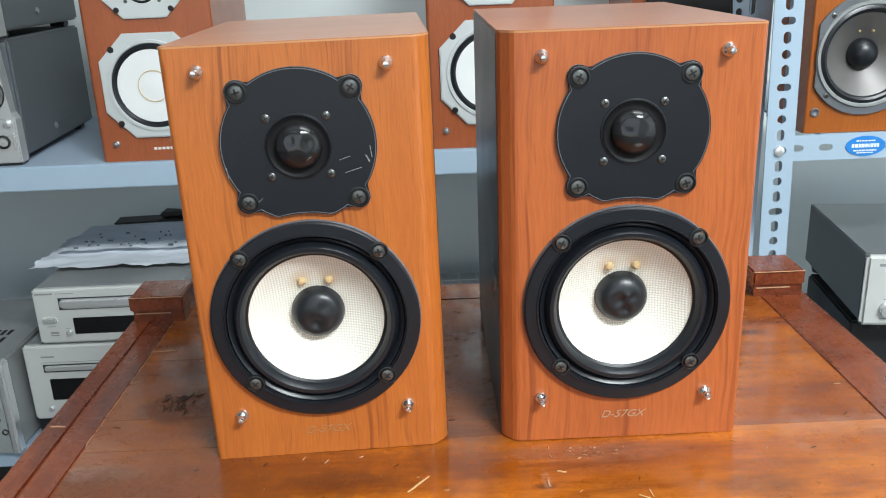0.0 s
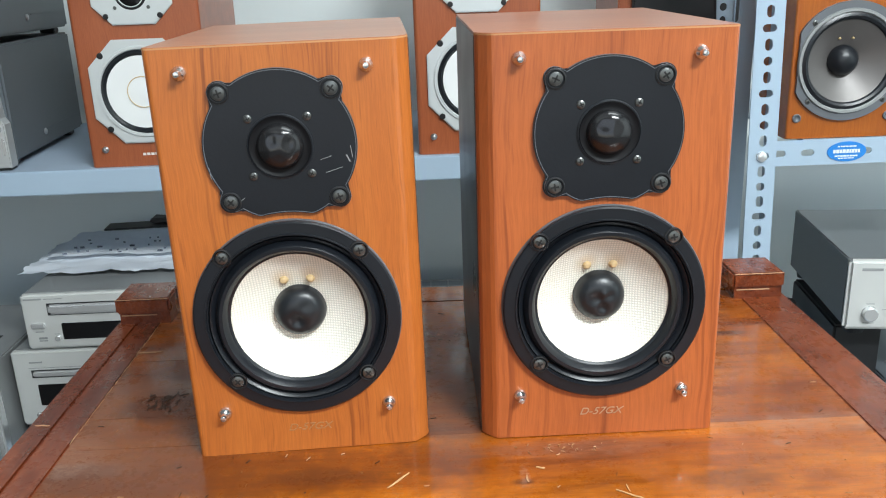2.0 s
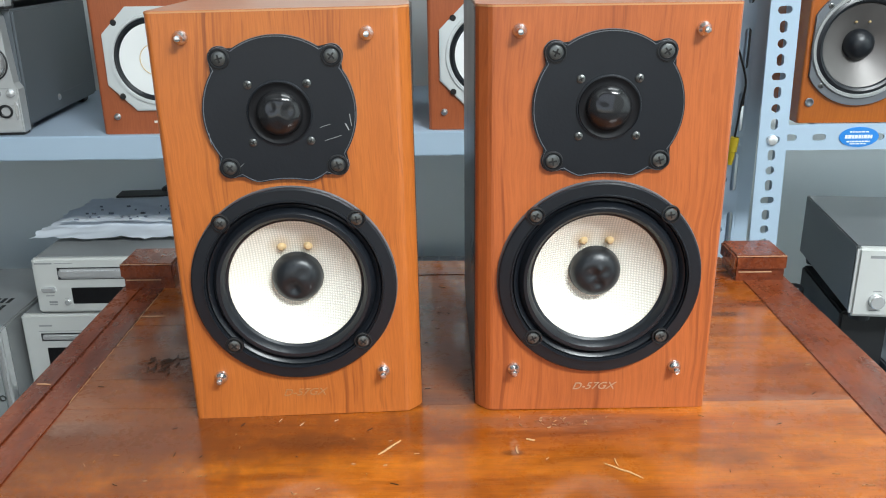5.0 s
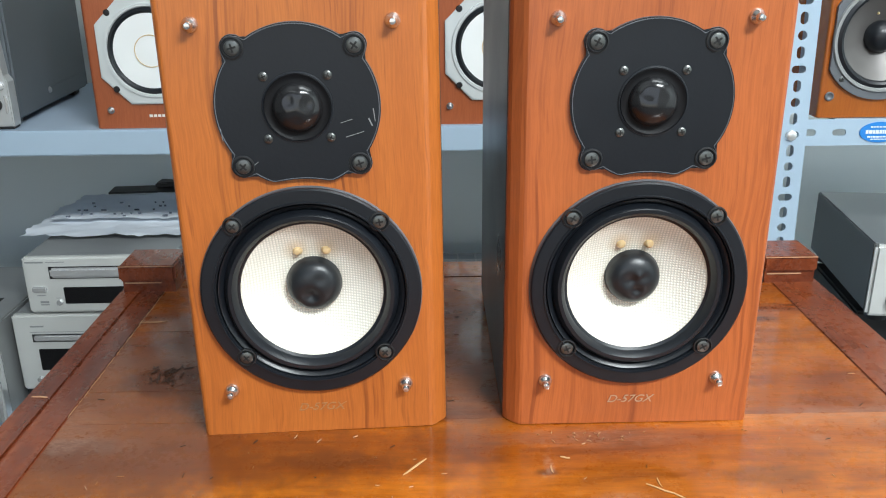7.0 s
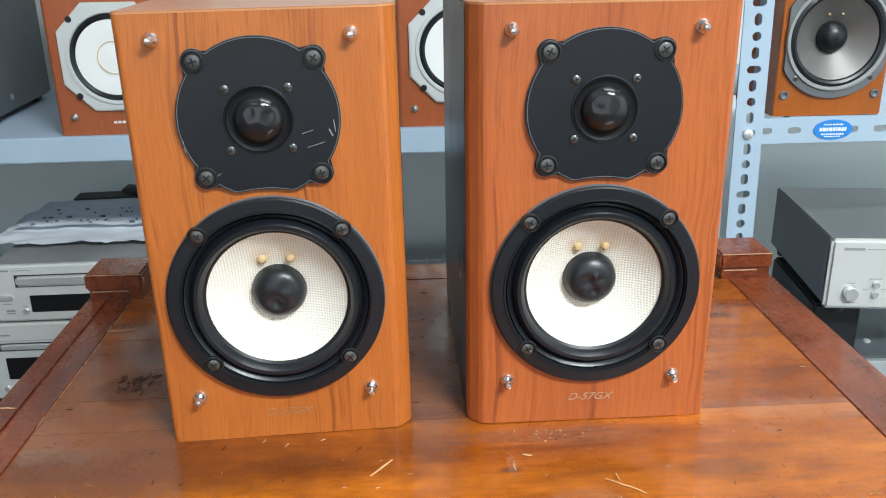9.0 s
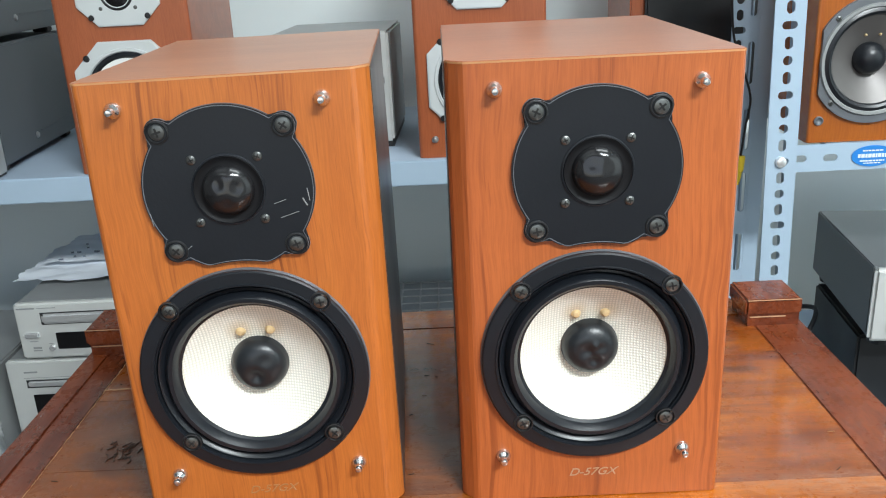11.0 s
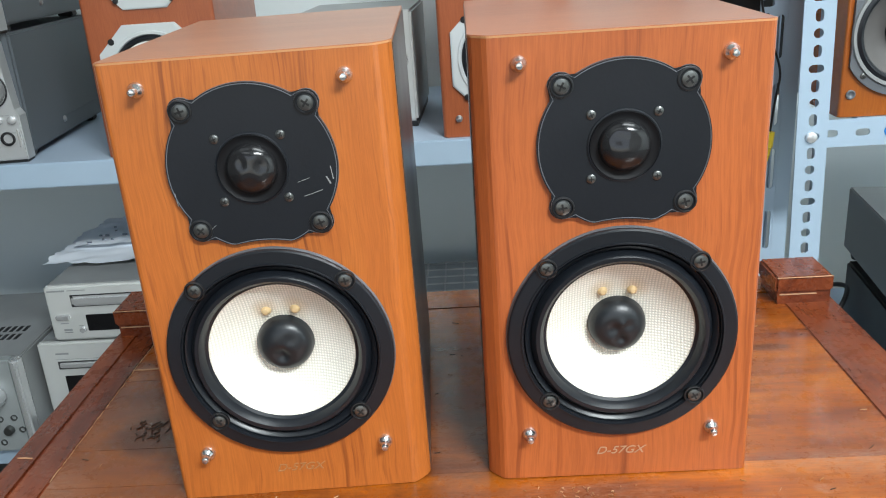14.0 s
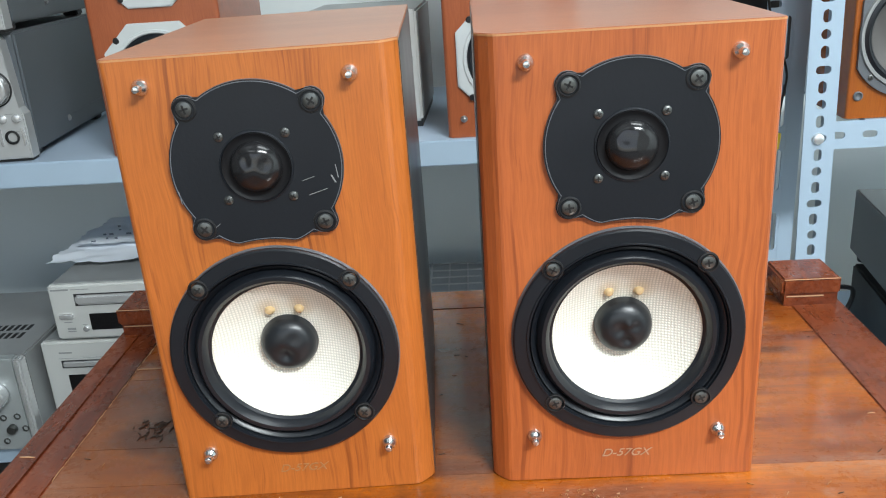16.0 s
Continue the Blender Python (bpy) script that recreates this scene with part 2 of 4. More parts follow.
RUBBER = plain("black_rubber", (0.0075, 0.0095, 0.0130), 0.34, spread=0.2, spec=0.45)
CAP = plain("dull_black_cap", (0.011, 0.0135, 0.0165), 0.36, spread=0.2, relief=0.1)
CHROME = plain("chrome_pin", (0.70, 0.71, 0.72), 0.16, 0.95, spread=0.1, relief=0.0)
DOME = plain("black_dome", (0.012, 0.012, 0.013), 0.16, relief=0.0)
STEEL = plain("bright_steel", (0.50, 0.51, 0.52), 0.38, 1.0, spread=0.1)
SCREW = plain("dark_screw", (0.13, 0.135, 0.13), 0.32, 0.85, spread=0.15)
SOCKET = plain("screw_socket", (0.01, 0.01, 0.01), 0.7)
GOLD = plain("gold_terminal", (0.68, 0.50, 0.27), 0.35, 0.3)
CONE = woven("woven_cone", (0.95, 0.925, 0.83))
CONE_WHITE = plain("white_cone", (0.80, 0.81, 0.80), 0.5, spread=0.03)
CONE_SILVER = plain("silver_cone", (0.17, 0.16, 0.155), 0.44, 0.55, spread=0.12)
SILVER_FRAME = plain("silver_frame", (0.60, 0.63, 0.63), 0.42, 0.25, spread=0.06)
GREY_FRAME = plain("grey_frame", (0.13, 0.14, 0.155), 0.42, 0.2)
RACK = plain("blue_grey_enamel", (0.35, 0.45, 0.55), 0.42, spread=0.06, scale=20)
SHELF = plain("blue_grey_shelf", (0.38, 0.47, 0.58), 0.45, spread=0.12, scale=25)
ALUMINIUM = plain("brushed_aluminium", (0.63, 0.64, 0.62), 0.42, 0.35, spread=0.05)
ALU_SHINE = plain("polished_aluminium", (0.74, 0.75, 0.75), 0.25, 0.7, spread=0.05)
# Darker copy of the aluminium, with the shelves' shade put into its colour.
ALU_SHADED = plain("shaded_aluminium", (0.40, 0.43, 0.43), 0.42, 0.4, spread=0.08)
GREY_STEEL = plain("grey_painted_steel", (0.115, 0.13, 0.145), 0.40, 0.25, spread=0.12)
TOP_STEEL = plain("silver_painted_steel", (0.31, 0.32, 0.32), 0.45, 0.3, spread=0.12)
LID_STEEL = plain("satin_grey_lid", (0.20, 0.21, 0.215), 0.36, 0.45, spread=0.1)
# Same aluminium darkened: the shade on the stacked fronts is in the colour.
AMP_FRONT_SHADED = plain("aluminium_in_shade", (0.47, 0.48, 0.48), 0.40, 0.4, spread=0.06)
GLASS = plain("black_display", (0.006, 0.006, 0.007), 0.12, relief=0.0)
PAPER = plain("crumpled_paper", (0.84, 0.88, 0.93), 0.8, spread=0.08, scale=40, relief=0.3)
INK = plain("dark_ink", (0.13, 0.15, 0.19), 0.7)
GREY_INK = plain("grey_print", (0.26, 0.27, 0.27), 0.6)
BADGE = plain("pale_print", (0.50, 0.32, 0.21), 0.35, 0.3)
BADGE_DULL = plain("worn_print", (0.36, 0.17, 0.07), 0.45)
BADGE_WHITE = plain("white_print", (0.75, 0.70, 0.64), 0.5)
STICKER = plain("blue_sticker", (0.02, 0.20, 0.58), 0.35, spread=0.05)
YELLOW = plain("yellow_plug", (0.80, 0.56, 0.02), 0.4, spread=0.05)
WALL = plain("wall_paint", (0.71, 0.765, 0.76), 0.8, spread=0.05, scale=8, relief=0.3)
# Kept dark so these unseen walls and the floor bounce little light.
WALL_GREY = plain("dark_unseen_walls", (0.22, 0.22, 0.21), 0.7, spread=0.07, scale=10, relief=0.2)
FLOOR = plain("floor_tile", (0.075, 0.07, 0.065), 0.35, spread=0.1, scale=12)
PALE_WOOD = plain("raw_wood_chip", (0.60, 0.36, 0.17), 0.6)
WORN = plain("worn_varnish", (0.52, 0.30, 0.17), 0.5)
CHAR = plain("scorched_wood", (0.035, 0.018, 0.012), 0.55, spread=0.3)
TUBE = plain("lamp_housing", (0.75, 0.75, 0.75), 0.5)


# ---------- mesh helpers ----------
def part(name, bm, material, parent=None, label="", smooth=False):
    me = bpy.data.meshes.new(name)
    bmesh.ops.remove_doubles(bm, verts=bm.verts, dist=1e-5)
    bmesh.ops.recalc_face_normals(bm, faces=bm.faces)
    bm.to_mesh(me)
    bm.free()
    me.materials.append(material)
    if smooth:
        for p in me.polygons:
            p.use_smooth = True
        me.set_sharp_from_angle(angle=radians(35))
    ob = new(name, me)
    if parent:
        ob.parent = parent
    if label:
        ob["label"] = label
    return ob


def thing(name, m, label, category, group=""):
    ob = new(name)
    ob.matrix_world = m
    ob.empty_display_size = 0.05
    return tagged(ob, label, category, group)


def box(x0, x1, y0, y1, z0, z1, bevel=0.0, bm=None, segments=2):
    bm = bm or bmesh.new()
    made = bmesh.ops.create_cube(bm, size=1.0)["verts"]
    bmesh.ops.scale(bm, vec=(x1 - x0, y1 - y0, z1 - z0), verts=made)
    bmesh.ops.translate(bm, vec=((x0 + x1) / 2, (y0 + y1) / 2, (z0 + z1) / 2), verts=made)
    if bevel:
        edges = list({e for v in made for e in v.link_edges})
        bmesh.ops.bevel(bm, geom=edges, offset=bevel, segments=segments, affect="EDGES")
    return bm


def lathe(profile, n=48, at=(0, 0), bm=None, y0=0.0):
    """A turned shape round an axis that points towards -y; profile rows are radius and y."""
    bm = bm or bmesh.new()
    rings = []
    for r, y in profile:
        if r < 1e-6:
            rings.append([bm.verts.new((at[0], y + y0, at[1]))])
        else:
            rings.append([bm.verts.new((at[0] + r * math.cos(2 * math.pi * k / n), y + y0, at[1] + r * math.sin(2 * math.pi * k / n))) for k in range(n)])
    for a, b in zip(rings, rings[1:]):
        for k in range(n):
            i, j = k % n, (k + 1) % n
            if len(a) == 1 and len(b) > 1:
                bm.faces.new((a[0], b[i], b[j]))
            elif len(b) == 1 and len(a) > 1:
                bm.faces.new((a[i], a[j], b[0]))
            elif len(a) > 1:
                bm.faces.new((a[i], a[j], b[j], b[i]))
    return bm


def prism(outline, y0, y1, bm=None, bevel=0.0):
    """A plate of the outline (x, z) from y0 (front) to y1."""
    bm = bm or bmesh.new()
    front = [bm.verts.new((x, y0, z)) for x, z in outline]
    back = [bm.verts.new((x, y1, z)) for x, z in outline]
    f = bm.faces.new(front)
    bm.faces.new(back[::-1])
    n = len(outline)
    for k in range(n):
        bm.faces.new((front[k], front[(k + 1) % n], back[(k + 1) % n], back[k]))
    if bevel:
        bmesh.ops.bevel(bm, geom=list(f.edges), offset=bevel, segments=2, affect="EDGES")
    return bm


def upright_prism(outline, z0, z1, bevel=0.0):
    """A column of the plan outline (x, y)."""
    bm = bmesh.new()
    lo = [bm.verts.new((x, y, z0)) for x, y in outline]
    hi = [bm.verts.new((x, y, z1)) for x, y in outline]
    a, b = bm.faces.new(lo[::-1]), bm.faces.new(hi)
    n = len(outline)
    for k in range(n):
        bm.faces.new((lo[k], lo[(k + 1) % n], hi[(k + 1) % n], hi[k]))
    if bevel:
        bmesh.ops.bevel(bm, geom=list(a.edges) + list(b.edges), offset=bevel, segments=2, affect="EDGES")
    return bm


def open_front(bm, z, r, depth):
    """Cuts a round driver opening into the flat front of a cabinet, with its wall and floor."""
    f = max((q for q in bm.faces if q.calc_center_median().y < 1e-4 and abs(q.normal.y) > 0.9), key=lambda q: q.calc_area())
    x0, x1 = min(v.co.x for v in f.verts), max(v.co.x for v in f.verts)
    z0, z1 = min(v.co.z for v in f.verts), max(v.co.z for v in f.verts)
    bmesh.ops.delete(bm, geom=[f], context="FACES_ONLY")
    corners = [math.atan2(c - z, d) for c in (z0, z1) for d in (x0, x1)]
    angles = sorted({*(2 * math.pi * k / 64 for k in range(64)), *(q % (2 * math.pi) for q in corners)})
    outer, inner, deep = [], [], []
    for q in angles:
        c, s = math.cos(q), math.sin(q)
        d = min((x1 if c > 0 else -x0) / max(abs(c), 1e-9), (z1 - z if s > 0 else z - z0) / max(abs(s), 1e-9))
        outer.append(bm.verts.new((d * c, 0, z + d * s)))
        inner.append(bm.verts.new((r * c, 0, z + r * s)))
        deep.append(bm.verts.new((r * c, depth, z + r * s)))
    n = len(angles)
    for k in range(n):
        j = (k + 1) % n
        bm.faces.new((outer[k], outer[j], inner[j], inner[k]))
        bm.faces.new((inner[k], inner[j], deep[j], deep[k]))
    bm.faces.new(deep)
    return bm


def slot_radius(angle, w, h):
    """Distance from the centre to the edge of a rounded slot w wide and h high."""
    r, c, s = min(w, h) / 2, math.cos(angle), math.sin(angle)
    if w > h:
        c, s, w, h = s, c, h, w
    half = h / 2 - r
    if abs(s) * r <= abs(c) * half + 1e-9 and abs(c) > 1e-6:
        return r / abs(c)
    return half * abs(s) + math.sqrt(max(0, r * r - (half * c) ** 2))


def perforated(bm, x0, x1, z0, z1, hole, y0, y1):
    """One rectangle of slotted steel with its hole (width, height), y0 front."""
    cx, cz = (x0 + x1) / 2, (z0 + z1) / 2
    hw, hh = (x1 - x0) / 2, (z1 - z0) / 2
    corner = math.atan2(hh, hw)
    angles = sorted({*(2 * math.pi * k / 24 for k in range(24)), corner, math.pi - corner, math.pi + corner, 2 * math.pi - corner})
    if max(hole) > 3 * min(hole):
        w, h = hole
        tips = [math.atan2((h - w) / 2 + w / 2 * math.sin(radians(b)), w / 2 * math.cos(radians(b))) for b in (0, 25, 50, 72)]
        angles = sorted({0.0, math.pi / 2, math.pi, 3 * math.pi / 2, corner, math.pi - corner, math.pi + corner, 2 * math.pi - corner,
                         *(q for a in tips for q in (a, math.pi - a, math.pi + a, 2 * math.pi - a))})
    rows = []
    for y in (y0, y1):
        outer, inner = [], []
        for a in angles:
            c, s = math.cos(a), math.sin(a)
            d = min(hw / max(abs(c), 1e-9), hh / max(abs(s), 1e-9))
            r = min(slot_radius(a, *hole), d * 0.96)
            outer.append(bm.verts.new((cx + d * c, y, cz + d * s)))
            inner.append(bm.verts.new((cx + r * c, y, cz + r * s)))
        rows.append((outer, inner))
    n = len(angles)
    for k in range(n):
        j = (k + 1) % n
        bm.faces.new((rows[0][0][k], rows[0][0][j], rows[0][1][j], rows[0][1][k]))
        bm.faces.new((rows[1][0][k], rows[1][1][k], rows[1][1][j], rows[1][0][j]))
        bm.faces.new((rows[0][1][k], rows[0][1][j], rows[1][1][j], rows[1][1][k]))
    return bm


def arc(cx, cz, r, a0, a1, n):
    return [(cx + r * math.cos(radians(a0 + (a1 - a0) * k / n)), cz + r * math.sin(radians(a0 + (a1 - a0) * k / n))) for k in range(n + 1)]


def cross_screw(name, parent, x, z, y, r, material=SCREW, label=""):
    """A pan-head screw with a cross socket, its face at y."""
    s = part(name, lathe([(0, -0.0016), (r * 0.55, -0.0015), (r * 0.9, -0.0009), (r, 0.0004), (r, 0.002)], 20, (x, z), y0=y), material, parent, label, True)
    turn = random.uniform(0, 90)
    bm = bmesh.new()
    for a in (0, 90):
        b2 = box(-r * 0.55, r * 0.55, -0.0019, -0.0012, -r * 0.12, r * 0.12)
        bmesh.ops.rotate(b2, cent=(0, 0, 0), matrix=Matrix.Rotation(radians(turn + a), 3, "Y"), verts=b2.verts)
        bmesh.ops.translate(b2, vec=(x, y, z), verts=b2.verts)
        me = bpy.data.meshes.new("tmp")
        b2.to_mesh(me)
        b2.free()
        bm.from_mesh(me)
        bpy.data.meshes.remove(me)
    part("socket", bm, SOCKET, s)
    return s


def lettering(text, size, m, material, parent, shear=0.0, depth=0.0002):
    cu = bpy.data.curves.new("lettering", "FONT")
    cu.body, cu.size, cu.shear, cu.extrude, cu.align_x, cu.align_y = text, size, shear, depth, "CENTER", "CENTER"
    tmp = new("lettering", cu)
    me = bpy.data.meshes.new_from_object(tmp.evaluated_get(bpy.context.evaluated_depsgraph_get()))
    bpy.data.objects.remove(tmp)
    me.transform(m)
    me.materials.clear()
    me.materials.append(material)
    ob = new("lettering", me)
    ob.parent = parent
    return ob

# ---------- the room ----------
T0 = 0.738          # table top
SHELF_Z = 0.789     # the long shelf behind
WALL_Y = 1.40


def structure(name, bm, material, label, category):
    return tagged(part(name, bm, material), label, category, kind="structure")


structure("floor", box(-3.0, 3.0, -3.4, 1.6, -0.1, 0.0), FLOOR, "unseen tiled floor kept dark to cut bounced light", "floor")
structure("wall_north", box(-3.0, 3.0, WALL_Y, WALL_Y + 0.15, 0.0, 3.0), WALL, "white painted plaster wall behind the racks", "wall")
structure("wall_west", box(-3.15, -3.0, -3.4, 1.57, 0.0, 3.0), WALL_GREY, "unseen side wall kept dark grey to cut bounced light", "wall")
# Unseen wall, white so that it brightens the speakers' right-hand reflections.
structure("wall_east", box(3.0, 3.15, -3.4, 1.57, 0.0, 3.0), WALL, "unseen wall made white to reflect light from the right", "wall")
# Unseen wall; its opening is assumed, to suit the front fill light.
front = bmesh.new()
box(-3.0, -2.0, -3.55, -3.4, 0, 3.0, bm=front)
box(1.4, 3.0, -3.55, -3.4, 0, 3.0, bm=front)
box(-2.0, 1.4, -3.55, -3.4, 2.65, 3.0, bm=front)
structure("wall_south", front, WALL_GREY, "unseen grey front wall with an assumed wide opening", "wall")
structure("ceiling", box(-3.15, 3.15, -3.55, 1.57, 3.0, 3.1), WALL, "plain white ceiling", "ceiling")


# Housing for a lamp that is assumed, not seen.
def ceiling_lamp(x, y):
    lamp = thing("ceiling_lamp", pose(x, y, 3.0), "unseen ceiling lamp housing added for an area light", "lamp", "ceiling lamps")
    part("housing", box(-0.7, 0.7, -0.27, 0.27, -0.11, 0.0, 0.008), TUBE, lamp)
    return lamp


for lx, ly, watts in LAMPS:
    ceiling_lamp(lx, ly)

# ---------- table ----------
XL, XSL, XSR, XR2, YB, YF = -0.329, -0.282, 0.336, 0.384, 0.340, -0.27
table = thing("wooden_table", pose(0, 0, 0), "worn reddish varnished wooden table with raised post ends", "table")


def board(name, x0, x1, y0, y1, mat, label="", thick=0.022, top=T0, bevel=0.0012):
    return part(name, box(x0, x1, y0, y1, top - thick, top, bevel), mat, table, label)


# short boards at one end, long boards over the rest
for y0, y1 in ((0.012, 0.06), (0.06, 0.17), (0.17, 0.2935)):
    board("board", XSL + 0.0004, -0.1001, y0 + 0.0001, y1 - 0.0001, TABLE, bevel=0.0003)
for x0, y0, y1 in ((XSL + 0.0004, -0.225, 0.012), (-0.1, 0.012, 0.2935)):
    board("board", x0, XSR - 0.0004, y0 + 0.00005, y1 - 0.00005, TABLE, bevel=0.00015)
board("back_rail", XSL + 0.0006, XSR - 0.0006, 0.2945, YB, TABLE, "narrow rail along the back edge", top=T0 + 0.0004)
board("front_rail", XSL + 0.0006, XSR - 0.0006, YF, -0.2255, TABLE_RAIL)
board("side_rail", -0.306, XSL, YF, YB, TABLE_RAIL, "dark red side rail", 0.05, T0 + 0.0006)
board("edge_strip", XL, -0.3065, YF, YB, TABLE_RAIL, "", 0.05, T0 + 0.0001, 0.002)
board("side_rail", XSR, XR2, YF, YB, TABLE_RAIL, "dark red side rail", 0.05, T0 + 0.0006, 0.0008)
for x0, x1 in ((-0.326, -0.269), (0.325, 0.380)):
    for y0, y1 in ((0.263, 0.315), (-0.26, -0.21)):
        if y0 > 0:
            part("post_end", box(x0, x1, y0, y1, T0 + 0.012, T0 + 0.029, 0.0022), TABLE_RAIL, table, "raised square post end")
            part("post_neck", box(x0 + 0.003, x1 - 0.0015, y0 + 0.003, y1 - 0.003, T0 - 0.02, T0 + 0.0125), TABLE_RAIL, table)
        part("leg", box(x0 + 0.004, x1 - 0.004, y0 + 0.003, y1 - 0.003, 0.0, T0 - 0.0225, 0.003), TABLE_RAIL, table)
for y0 in (-0.25, 0.29):
    part("apron", box(-0.26, 0.316, y0, y0 + 0.02, T0 - 0.1, T0 - 0.0225), TABLE_RAIL, table)


def scratch(points, width, material, label=""):
    """A shallow chip or scratch in the varnish: a narrow tapering sliver."""
    bm = bmesh.new()
    n = len(points)
    rows = []
    for i, (x, y) in enumerate(points):
        w = width * (0.25 + 0.75 * math.sin(math.pi * (i + 0.5) / n)) / 2
        a, b = points[max(i - 1, 0)], points[min(i + 1, n - 1)]
        d = math.hypot(b[0] - a[0], b[1] - a[1]) or 1
        nx, ny = -(b[1] - a[1]) / d * w, (b[0] - a[0]) / d * w
        rows.append([bm.verts.new((x + nx, y + ny, T0 + 0.0009)), bm.verts.new((x - nx, y - ny, T0 + 0.0009)),
                     bm.verts.new((x + nx, y + ny, T0 + 0.0003)), bm.verts.new((x - nx, y - ny, T0 + 0.0003))])
    for a, b in zip(rows, rows[1:]):
        bm.faces.new((a[0], b[0], b[1], a[1]))
        bm.faces.new((a[0], a[2], b[2], b[0]))
        bm.faces.new((a[1], b[1], b[3], a[3]))
    part("scratch", bm, material, table, label)


def wander(x, y, dx, dy, n, jitter):
    rows = []
    for k in range(n):
        rows.append((x + dx * k / (n - 1) + random.uniform(-jitter, jitter), y + dy * k / (n - 1) + random.uniform(-jitter, jitter)))
    return rows


# ---------- the pair of loudspeakers on the table ----------
INNER, SD, SH = 0.0895, 0.252, 0.3006


def cabinet_plan(w, d, corner):
    """Plan with softly rounded front corners; front at y = 0."""
    h = w / 2
    rows = [(-h, d), (-h, corner)]
    rows += [(-h + corner * (1 - math.cos(radians(a))), corner * (1 - math.sin(radians(a)))) for a in range(10, 90, 16)]
    rows += [(-h + corner, 0), (h - corner, 0)]
    rows += [(h - corner * (1 - math.sin(radians(a))), corner * (1 - math.cos(radians(a)))) for a in range(10, 90, 16)]
    rows += [(h, corner), (h, d)]
    return rows


def chamfered_plan(inner, outer, d, side, grow=0.0, c=0.0105, r=0.0040):
    """Front at y = 0; a broad eased chamfer on the inner front corner (side 1: towards +x), a small round on the other."""
    rows = [(inner, d), (inner, c + 0.0022), (inner - 0.0004, c + 0.0003), (inner - 0.0022, c - 0.0026), (inner - c + 0.0026, 0.0022), (inner - c - 0.0003, 0.0004), (inner - c - 0.0022, 0.0)]
    rows += [(-outer + r * (1 - math.sin(radians(a))), r * (1 - math.cos(radians(a)))) for a in (0, 22, 45, 68, 90)]
    rows += [(-outer, d)]
    return [(side * (x + (grow if x > 0 else -grow)), y - grow) for x, y in rows]


def tweeter_outline():
    """Round plate with four ears and the bay that the woofer cuts out of it below."""
    out = []
    r, n = 0.0515, 144
    zw, rw = -0.1263, 0.0803
    ears = [(0.0368, 0.037), (-0.0368, 0.037), (0.0368, -0.0367), (-0.0368, -0.0367)]
    for k in range(n):
        a = 2 * math.pi * k / n
        c, s = math.cos(a), math.sin(a)
        d = r
        for ex, ez in ears:
            along = ex * c + ez * s
            off2 = ex * ex + ez * ez - along * along
            if along > 0 and off2 < 0.0079 ** 2:
                d = max(d, along + math.sqrt(0.0079 ** 2 - off2))
        if s < 0:
            b = zw * s
            disc = b * b - (zw * zw - rw * rw)
            if disc > 0:
                cut = b - math.sqrt(disc)
                if cut > 0:
                    d = min(d, cut)
        out.append((d * c, d * s))
    return out


